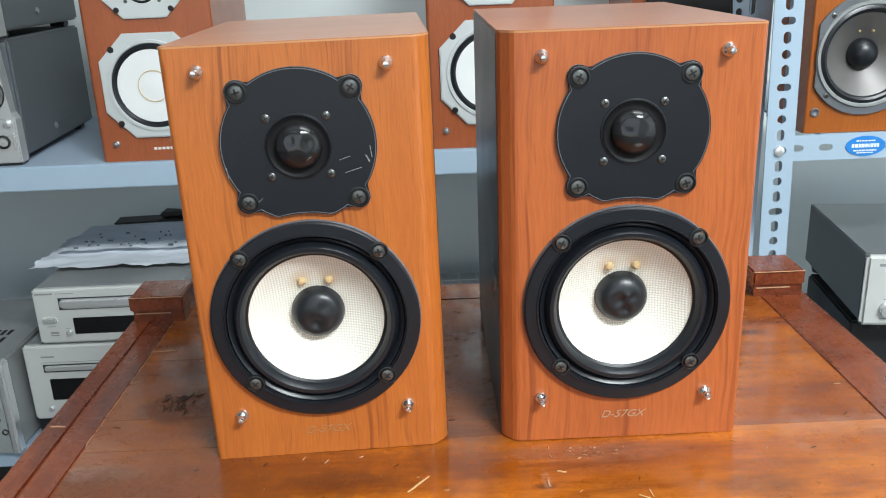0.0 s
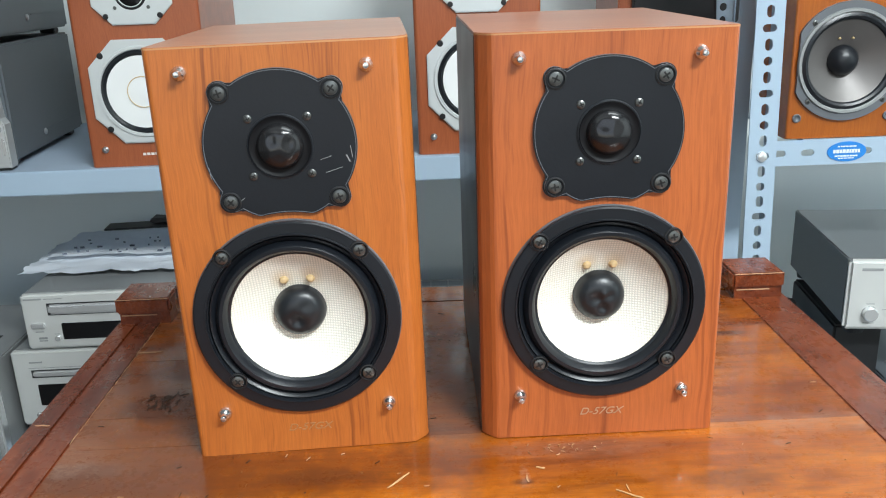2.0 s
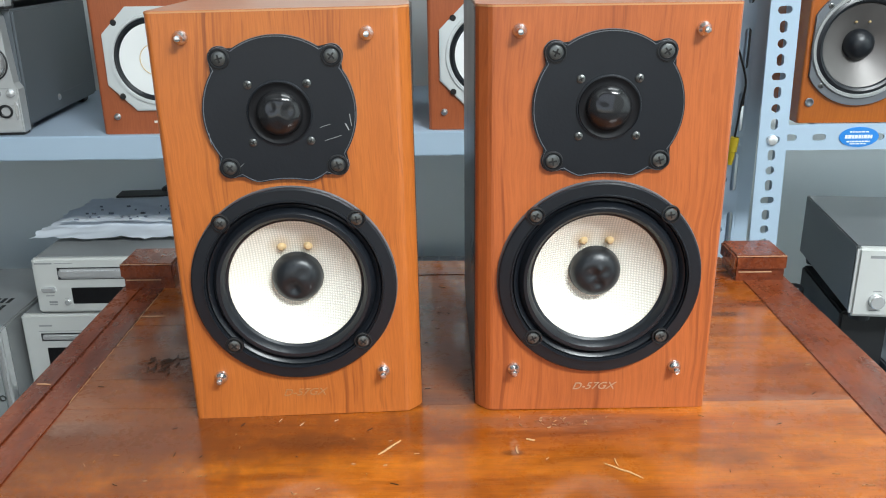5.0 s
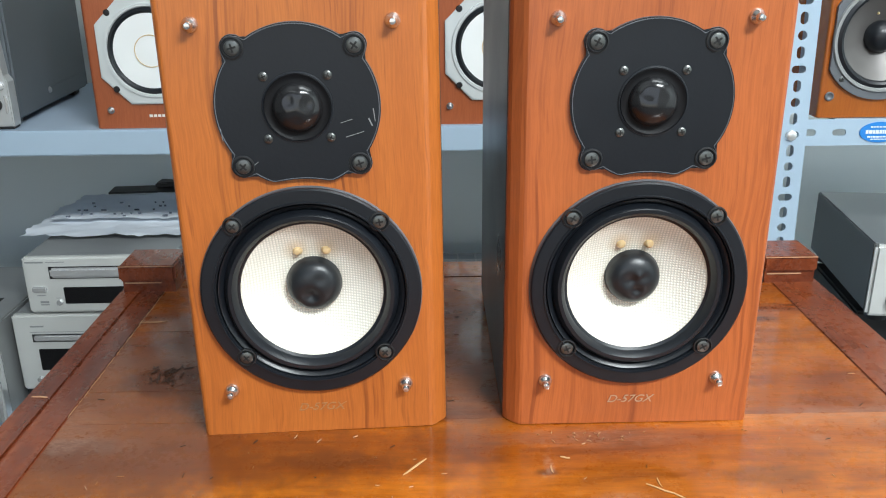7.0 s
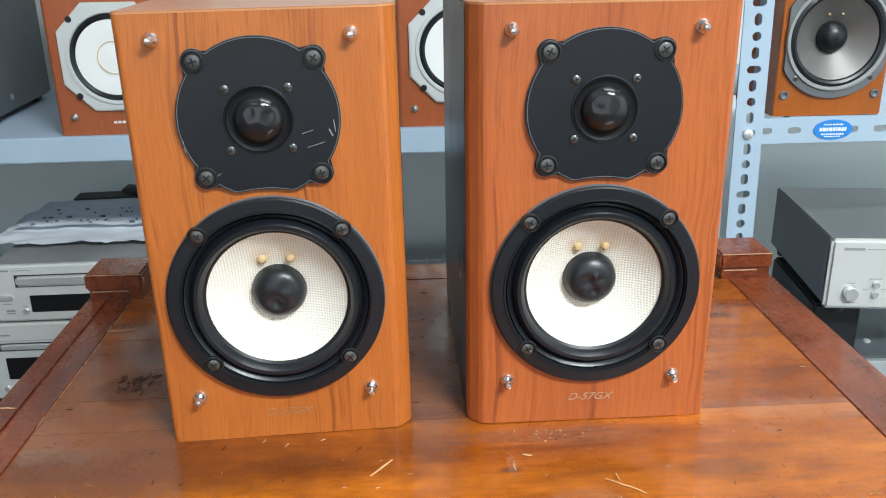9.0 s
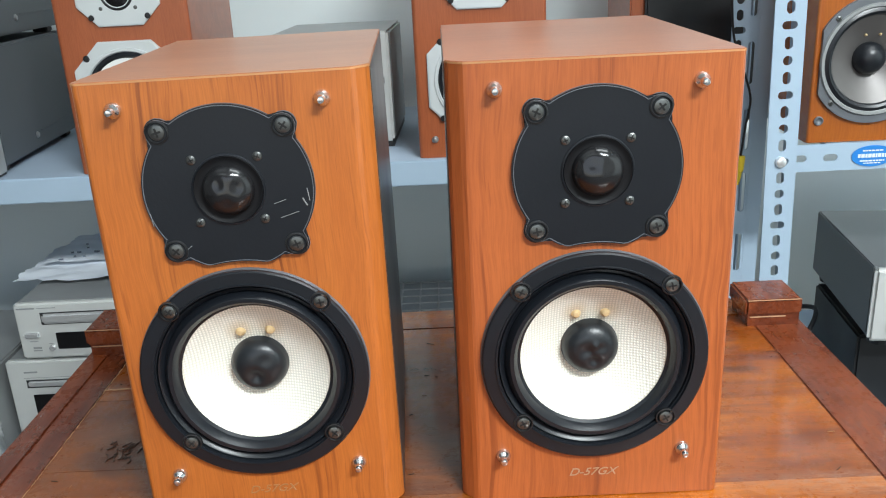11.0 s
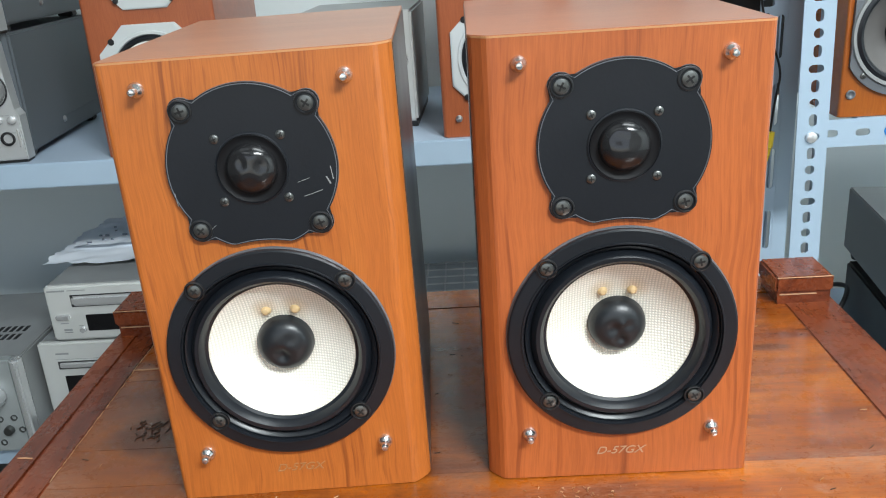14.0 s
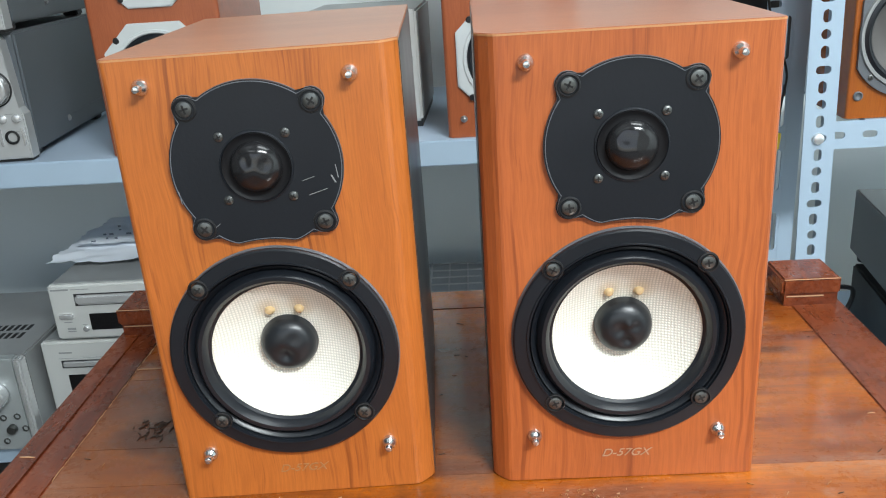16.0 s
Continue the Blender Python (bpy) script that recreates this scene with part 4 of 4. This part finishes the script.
def stack_amplifier(m):
    """Silver-fronted unit with a grey steel lid; front at y = 0, right side at x = 0."""
    u = thing("stereo_amplifier", m, "silver-fronted amplifier with grey steel lid on the shelf", "amplifier", "stacked silver units")
    w, h, d = 0.205, 0.200, 0.40
    part("lid", box(-w, 0.0, 0.028, d, 0.006, h, 0.004), GREY_STEEL, u, "grey painted steel lid")
    face = [(-w, 0.0), (-0.001, 0.0), (-0.001, 0.072), (-0.0075, 0.082), (-0.0135, h - 0.012), (-0.0215, h - 0.002), (-w, h - 0.002)]
    part("front_panel", prism(face, 0.0, 0.028, bevel=0.002), AMP_FRONT_SHADED, u, "silver front panel")
    knob(u, -0.040, 0.116, 0.0, 0.027, 0.018)
    part("dial_ring", lathe([(0.0305, 0.0005), (0.0305, -0.0025), (0.0285, -0.003)], 48, (-0.040, 0.116)), BLACK, u)
    for x in (-0.034, -0.062):
        knob(u, x, 0.167, 0.0, 0.0068, 0.004, name="button")
    for x in (-0.0135, -0.0355, -0.058):
        knob(u, x, 0.066, 0.0, 0.0068, 0.004, name="button")
    part("headphone_jack", lathe([(0.0115, 0.0005), (0.0115, -0.0025), (0.0085, -0.003), (0.0065, 0.003), (0, 0.004)], 28, (-0.026, 0.036)), BLACK, u, smooth=True)
    for s in (-1, 1):
        pts = [( -0.026 + s * 0.018 + 0.003 * math.cos(radians(a)) * s, 0.036 + 0.0145 * math.sin(radians(a))) for a in range(-90, 91, 15)]
        pts += [(-0.026 + s * 0.0165, 0.0505), (-0.026 + s * 0.0165, 0.0215)][::1]
        part("bracket", prism(pts, -0.0022, 0.001), ALU_SHINE, u)
    bar_print(u, [(-0.036, -0.022, 0.1725, 0.1737), (-0.066, -0.052, 0.1725, 0.1737), (-0.030, -0.016, 0.0735, 0.0745), (-0.080, -0.060, 0.1455, 0.1465), (-0.020, -0.012, 0.0450, 0.0458)], -0.0003)
    part("side_ridge", box(-0.001, 0.0009, 0.20, 0.388, 0.0355, 0.0375, 0.0004), GREY_STEEL, u)
    screw = part("side_screw", lathe([(0, -0.0035), (0.004, -0.0032), (0.006, -0.001), (0.006, 0.001)], 16), STEEL, u, "bright side screw", True)
    screw.matrix_local = pose(0.0, 0.178, 0.032, 0, 0, 90)
    for x in (-0.18, -0.025):
        for y in (0.05, 0.36):
            part("foot", box(x - 0.014, x + 0.014, y - 0.014, y + 0.014, -0.0048, 0.006, 0.002), BLACK, u)
    part("base_lip", box(-w, -0.004, 0.004, 0.03, -0.0045, 0.0), BLACK, u)
    return u


amp = stack_amplifier(pose(-0.690, 0.848, SHELF_Z + 0.0055, 0, 0, 4.5))
copy_thing(amp, pose(-0.688, 0.850, SHELF_Z + 0.0055 + 0.2055, 0, 0, 4.5))


def cd_player(m):
    u = thing("disc_player", m, "pale silver disc player with black display on the lower shelf", "disc player")
    w, h, d = 0.265, 0.106, 0.27
    part("lid", box(0.002, w - 0.002, 0.014, d, 0.002, h - 0.001, 0.002), TOP_STEEL, u, "dusty silver lid")
    part("front_panel", box(0, w, 0.0, 0.0138, 0.0, h, 0.004), ALUMINIUM, u, "pale silver front panel")
    part("tray_gap", box(0.0455, w - 0.0455, -0.0006, 0.003, 0.0655, 0.0885), BLACK, u)
    part("tray", box(0.0475, w - 0.0475, -0.0052, 0.002, 0.0675, 0.0868, 0.004), ALU_SHINE, u, "disc tray door")
    part("display", box(0.066, w - 0.066, -0.0012, 0.003, 0.0175, 0.0495, 0.001), GLASS, u, "black display window")
    part("power_button", box(0.012, 0.038, -0.0045, 0.003, 0.041, 0.0515, 0.002), ALU_SHINE, u)
    knob(u, 0.0565, 0.021, 0.0, 0.0052, 0.005, name="button")
    bar_print(u, [(0.006, 0.038, 0.0955, 0.0985), (0.042, 0.075, 0.0965, 0.0975), (0.018, 0.033, 0.0335, 0.035), (0.051, 0.060, 0.0285, 0.0295), (0.022, 0.037, 0.0155, 0.0175), (0.022, 0.037, 0.0195, 0.0235), (0.12, 0.155, 0.0765, 0.0772)], -0.0003)
    return u


def cassette_deck(m):
    u = thing("tape_deck", m, "silver tape deck with dark window under the disc player", "tape deck")
    w, h, d = 0.265, 0.15, 0.27
    part("lid", box(0.002, w - 0.002, 0.014, d, 0.002, h - 0.001, 0.002), TOP_STEEL, u)
    part("front_panel", box(0, w, 0.0, 0.0138, 0.0, h, 0.004), ALUMINIUM, u, "silver front panel")
    part("slot", box(0.032, w - 0.032, -0.0008, 0.003, 0.096, 0.1135, 0.001), BLACK, u)
    part("slot_door", box(0.036, w - 0.036, -0.004, 0.002, 0.0995, 0.1105, 0.002), ALU_SHINE, u)
    part("display", box(0.040, w - 0.040, -0.0012, 0.003, 0.040, 0.083, 0.001), GLASS, u, "black window")
    bar_print(u, [(0.032, 0.056, 0.1265, 0.1295), (0.03, w - 0.03, 0.1165, 0.1172)], -0.0003)
    knob(u, 0.034, 0.022, 0.0, 0.005, 0.005, name="button")
    return u


def receiver(m):
    """Front at y = 0, right side at x = 0."""
    u = thing("receiver", m, "silver receiver with knobs and vented steel lid", "receiver")
    w, h, d = 0.27, 0.185, 0.32
    part("lid", box(-w, -0.001, 0.02, d, 0.004, h - 0.002, 0.003), TOP_STEEL, u, "grey steel lid with vent slots")
    # Shelf shade is put into this panel's darker aluminium.
    part("front_panel", box(-w, -0.012, 0.0, 0.0198, 0.0, h, 0.003), ALU_SHADED, u, "silver front panel")
    part("side_trim", box(-0.0115, 0.002, -0.006, 0.0198, 0.0, h, 0.004), ALU_SHINE, u)
    knob(u, -0.058, 0.116, 0.0, 0.024, 0.02)
    for x, z in ((-0.030, 0.070), (-0.056, 0.068), (-0.082, 0.068), (-0.020, 0.045), (-0.06, 0.02)):
        part("jack", lathe([(0.006, 0.0005), (0.006, -0.002), (0.0045, -0.0022), (0.003, 0.002), (0, 0.003)], 18, (x, z)), SCREW, u, smooth=True)
    knob(u, -0.043, 0.046, 0.0, 0.0085, 0.010, SCREW)
    for row in range(2):
        for k in range(13):
            part("vent_slot", box(-0.20 + k * 0.0125, -0.193 + k * 0.0125, 0.09 + row * 0.035, 0.113 + row * 0.035, h - 0.0022, h - 0.0014), BLACK, u)
    return u


cd_player(pose(-0.7325, 0.865, 0.4535, 0, 0, 0.5))
cassette_deck(pose(-0.770, 0.865, 0.2995, 0, 0, 0.5))
receiver(pose(-0.780, 0.810, 0.2625, 0, 0, 0.5))
spacer = thing("base_unit", pose(-0.770, 0.875, 0.2625), "flat dark base under the tape deck", "base")
part("base_body", box(0.0, 0.265, 0, 0.26, 0, 0.0365, 0.002), BLACK, spacer)


def light_front_amplifier(m):
    u = thing("power_amplifier", m, "dark steel amplifier with pale silver front on the lower rack shelf", "amplifier")
    w, h, d = 0.30, 0.118, 0.305
    part("lid", box(0.0, w, 0.012, d, 0.004, h - 0.001, 0.002), LID_STEEL, u, "dark grey steel lid")
    part("front_panel", box(-0.001, w + 0.001, -0.002, 0.0118, 0.0, h, 0.005), ALUMINIUM, u, "pale silver front panel")
    knob(u, 0.0365, 0.029, -0.002, 0.0115, 0.010)
    for z in (0.0435, 0.0275):
        knob(u, 0.0745, z, -0.002, 0.0052, 0.006, name="button")
    part("display", box(0.100, 0.2, -0.0032, 0.002, 0.018, 0.056, 0.001), GLASS, u)
    bar_print(u, [(0.018, 0.0495, 0.1005, 0.105), (0.0525, 0.1, 0.102, 0.103), (0.030, 0.043, 0.0445, 0.0457), (0.028, 0.045, 0.0118, 0.0128), (0.063, 0.083, 0.0525, 0.0535), (0.055, 0.063, 0.0350, 0.0358), (0.083, 0.094, 0.0355, 0.0362)], -0.0023)
    for x in (0.03, 0.27):
        for y in (0.04, 0.30):
            part("foot", lathe([(0, -0.012), (0.016, -0.012), (0.018, 0.0), (0.018, 0.006)], 20), BLACK, u).matrix_local = pose(x, y, -0.006, 90, 0, 0)
    return u


light_front_amplifier(pose(0.6685, 0.674, 0.5115, 0, 0, -7.8))
# Added block: props the amplifier and fills the near-black shadow beneath it.
dark = thing("black_unit", pose(0.70, 0.70, 0.3405, 0, 0, -7), "added black block filling the dark space under the amplifier", "amplifier")
part("filler_block", box(-0.02, 0.058, 0.03, 0.26, 0.0, 0.1525, 0.004), BLACK, dark)

vented = thing("vented_unit", pose(-0.20, 1.05, 0.2625), "dark grey steel unit with gridded vent lid on shelf", "hi-fi unit")
part("vent_case", box(0.0, 0.42, 0.0, 0.25, 0.0, 0.1355, 0.003), GREY_STEEL, vented)
for k in range(11):
    part("vent_bar", box(0.004 + k * 0.040, 0.0075 + k * 0.040, 0.004, 0.246, 0.1357, 0.1385), LID_STEEL, vented)
for k in range(7):
    part("vent_rib", box(0.004, 0.4085, 0.004 + k * 0.0395, 0.008 + k * 0.0395, 0.1358, 0.1380), LID_STEEL, vented)

# ---------- smaller things on the shelves ----------
def silver_unit(m):
    """Front at y = 0, right side at x = 0."""
    u = thing("mini_component", m, "silver mini component with grey side standing on the shelf", "hi-fi unit")
    part("case", box(-0.205, 0.0, 0.018, 0.25, 0.0, 0.186, 0.004), TOP_STEEL, u, "grey steel case")
    part("front_panel", box(-0.205, -0.001, 0.0, 0.0178, 0.0, 0.186, 0.004), ALUMINIUM, u, "silver front panel")
    knob(u, -0.030, 0.105, 0.0, 0.018, 0.012)
    part("window", box(-0.17, -0.07, -0.0012, 0.004, 0.12, 0.16, 0.001), GLASS, u)
    part("base_lip", box(-0.203, -0.002, 0.004, 0.24, -0.0095, 0.0), BLACK, u)


silver_unit(pose(-0.050, 0.950, SHELF_Z + 0.01, 0, 0, -2))

dark_speaker = thing("dark_speaker", pose(0.40, 1.02, SHELF_Z + 0.0005, 0, 0, 0), "black-fronted speaker with brown side on the shelf", "loudspeaker")
part("cabinet", box(-0.03, 0.205, 0.014, 0.22, 0.0, 0.38, 0.003), VENEER_BACK, dark_speaker)
part("grille", box(-0.006, 0.205, 0.0, 0.0138, 0.004, 0.376, 0.004), BLACK, dark_speaker, "black cloth grille")


def sheet(x0, x1, y0, y1, z, wave, seed, ragged=0.0, n=26):
    """A thin crumpled sheet with uneven edges."""
    rnd = random.Random(seed)
    bm = bmesh.new()
    grid = []
    for i in range(n + 1):
        row = []
        for j in range(n + 1):
            u, v = i / n, j / n
            x, y = x0 + (x1 - x0) * u, y0 + (y1 - y0) * v
            if i in (0, n):
                x += rnd.uniform(-ragged, ragged)
            if j in (0, n):
                y += rnd.uniform(-ragged, ragged)
            h = wave * (noise.noise((x * 14 + seed, y * 14, 0.3)) + 0.5 * noise.noise((x * 37, y * 37 + seed, 1.7)))
            row.append(bm.verts.new((x, y, z + abs(h))))
        grid.append(row)
    for i in range(n):
        for j in range(n):
            bm.faces.new((grid[i][j], grid[i + 1][j], grid[i + 1][j + 1], grid[i][j + 1]))
    bmesh.ops.solidify(bm, geom=bm.faces[:], thickness=0.0006)
    return bm


LID = 0.5595
papers = thing("paper_sheets", pose(0, 0, LID + 0.0012), "crumpled white paper with faded writing on the disc player", "paper")
part("sheet", sheet(-0.772, -0.47, 0.955, 1.16, 0.006, 0.007, 3, 0.004), PAPER, papers, smooth=True)
part("sheet", sheet(-0.745, -0.49, 1.03, 1.20, 0.016, 0.006, 8, 0.004), PAPER, papers, "grey upper sheet", True)
random.seed(5)
for k in range(26):
    x, y = random.uniform(-0.73, -0.52), random.choice((1.035, 1.05, 1.075, 1.10, 1.125))
    w = random.uniform(0.003, 0.009)
    part("writing", box(x, x + w, y, y + random.uniform(0.0008, 0.0018), 0.019, 0.0222), INK, papers)
folder = thing("black_folder", pose(-0.655, 1.20, LID + 0.0195, 0, 0, 4), "flat black folder lying on the papers", "folder")
part("cover", box(-0.04, 0.13, 0.0, 0.05, 0.0, 0.004, 0.0015), BLACK, folder)
part("flap", upright_prism([(0.055, 0.02), (0.135, 0.03), (0.06, 0.06)], 0.0062, 0.016, 0.002), BLACK, folder)


def tube(points, radius, n=10):
    """A round cable through the points, smoothly bent."""
    pts = [Vector(p) for p in points]
    fine = []
    for i in range(len(pts) - 1):
        p0, p1, p2, p3 = pts[max(i - 1, 0)], pts[i], pts[i + 1], pts[min(i + 2, len(pts) - 1)]
        for s in range(8):
            t = s / 8
            fine.append(0.5 * ((2 * p1) + (p2 - p0) * t + (2 * p0 - 5 * p1 + 4 * p2 - p3) * t * t + (3 * p1 - p0 - 3 * p2 + p3) * t ** 3))
    fine.append(pts[-1])
    bm = bmesh.new()
    rings = []
    for i, p in enumerate(fine):
        d = (fine[min(i + 1, len(fine) - 1)] - fine[max(i - 1, 0)]).normalized()
        side = d.orthogonal().normalized() if i == 0 else (last - d * last.dot(d)).normalized()
        last = side
        up = d.cross(side)
        rings.append([bm.verts.new(p + radius * (side * math.cos(2 * math.pi * k / n) + up * math.sin(2 * math.pi * k / n))) for k in range(n)])
    for u, v in zip(rings, rings[1:]):
        for k in range(n):
            bm.faces.new((u[k], u[(k + 1) % n], v[(k + 1) % n], v[k]))
    bm.faces.new(rings[0][::-1])
    bm.faces.new(rings[-1])
    return bm


cable = thing("audio_cable", pose(0, 0, 0), "thin dark audio cable with yellow plug hanging on the rack post", "cable")
part("wire", tube([(0.474, 0.822, 1.10), (0.478, 0.82, 1.00), (0.486, 0.82, 0.950), (0.503, 0.82, 0.906), (0.515, 0.82, 0.866), (0.511, 0.82, 0.828), (0.506, 0.82, 0.776)], 0.0018), BLACK, cable)
plug = part("plug", lathe([(0, -0.024), (0.0066, -0.024), (0.0072, -0.020), (0.0072, 0.000), (0.0054, 0.002), (0.0050, 0.012), (0.0034, 0.023), (0, 0.024)], 16), YELLOW, cable, "yellow plug", True)
plug.matrix_local = pose(0.5035, 0.818, 0.752, -90, 0, 0) @ pose(0, 0, 0, 0, 0, 5)
part("pin", lathe([(0, -0.012), (0.0025, -0.012), (0.0028, 0.0), (0, 0.0)], 12), STEEL, cable).matrix_local = pose(0.501, 0.818, 0.729, -90, 0, 0)

coil = thing("loose_cable", pose(0.60, 0.86, 0.345), "loose black power cord lying behind the amplifier", "cable")
part("cord", tube([(0.02, 0.0, 0.005), (0.0, -0.04, 0.06), (0.03, -0.06, 0.12), (0.06, -0.02, 0.15), (0.03, 0.02, 0.13), (0.02, -0.02, 0.09), (0.06, -0.06, 0.05), (0.09, -0.02, 0.02)], 0.004), BLACK, coil)

low = thing("steel_case", pose(0.768, 0.693, 0.3405, 0, 0, -3), "low grey steel case with pale front on the rack shelf", "hi-fi unit")
# Both colours are chosen darker to carry the shade of this low spot.
part("case", box(0.0, 0.26, 0.015, 0.25, 0.0, 0.060, 0.003), GREY_STEEL, low)
part("front_panel", box(0.0, 0.26, 0.0, 0.0148, 0.0, 0.060, 0.003), ALU_SHADED, low, "pale front panel")
part("lid_screw", lathe([(0, -0.0035), (0.005, -0.003), (0.007, -0.001), (0.007, 0.001)], 16), ALU_SHINE, low, "bright lid screw", True).matrix_local = pose(0.036, 0.078, 0.060, -90, 0, 0)

# ---------- wear on the table ----------
random.seed(11)
scratch(wander(-0.031, -0.058, 0.015, 0.018, 5, 0.0003), 0.0014, PALE_WOOD, "pale straight scratch")
scratch(wander(0.126, -0.072, 0.023, -0.018, 6, 0.0005), 0.0011, PALE_WOOD, "pale straight scratch")
scratch(wander(0.134, -0.066, 0.001, -0.010, 4, 0.0004), 0.0007, PALE_WOOD)
scratch(wander(0.075, -0.040, 0.006, -0.002, 4, 0.0003), 0.0014, PALE_WOOD)
scratch(wander(0.067, -0.050, 0.0004, -0.009, 4, 0.0004), 0.0013, WORN, "small pale chip")
scratch(wander(-0.283, 0.190, 0.026, 0.001, 6, 0.0006), 0.0022, WORN, "raw wood chip along the seam")
scratch(wander(-0.323, 0.054, 0.013, -0.001, 5, 0.0004), 0.0014, WORN)
y = 0.02
while y < 0.27:
    d = random.uniform(0.006, 0.022)
    scratch(wander(-0.2815, y, random.uniform(-0.0006, 0.0006), d, 6, 0.0004), random.uniform(0.0003, 0.0010), WORN)
    y += d * random.uniform(0.8, 1.15)
for k in range(26):
    scratch(wander(-0.243 + random.uniform(0, 0.028), 0.064 + random.uniform(0, 0.035), random.uniform(-0.003, 0.007), random.uniform(0.003, 0.009), 5, 0.0010), random.uniform(0.0006, 0.0013), CHAR)
for k in range(22):
    scratch(wander(0.083 + random.uniform(0, 0.040), -0.010 - random.uniform(0, 0.012), random.uniform(-0.002, 0.003), random.uniform(-0.003, 0.002), 4, 0.0004), random.uniform(0.00015, 0.0004), random.choice((WORN, BADGE_DULL)))
for k in range(90):
    x, y = random.uniform(-0.27, 0.33), random.choice((random.uniform(-0.11, -0.01), random.uniform(-0.11, 0.28)))
    q = random.uniform(0, math.pi)
    d = random.uniform(0.001, 0.006)
    scratch(wander(x, y, d * math.cos(q), d * math.sin(q), 4, 0.0002), random.uniform(0.0002, 0.0005), random.choice((WORN, WORN, BADGE_DULL, CHAR)))
for k in range(5):
    x, y = random.uniform(-0.01, 0.035), random.uniform(0.02, 0.27)
    scratch(wander(x, y, random.uniform(-0.005, 0.008), random.uniform(-0.003, 0.003), 4, 0.0004), random.uniform(0.0003, 0.0006), CHAR)
for x0, x1 in ((-0.325, -0.270), (0.326, 0.379)):
    # Pale strip: wear, plus a highlight painted in on the right post.
    part("worn_lit_edge", box(x0, x1, 0.2622, 0.2634, T0 + 0.0283, T0 + 0.0288), WORN, table, "worn post-end edge with its highlight painted pale")
    part("crack", box(x0 + 0.004, x1 - 0.014, 0.2648, 0.2658, T0 + 0.0096, T0 + 0.0106), WORN, table)
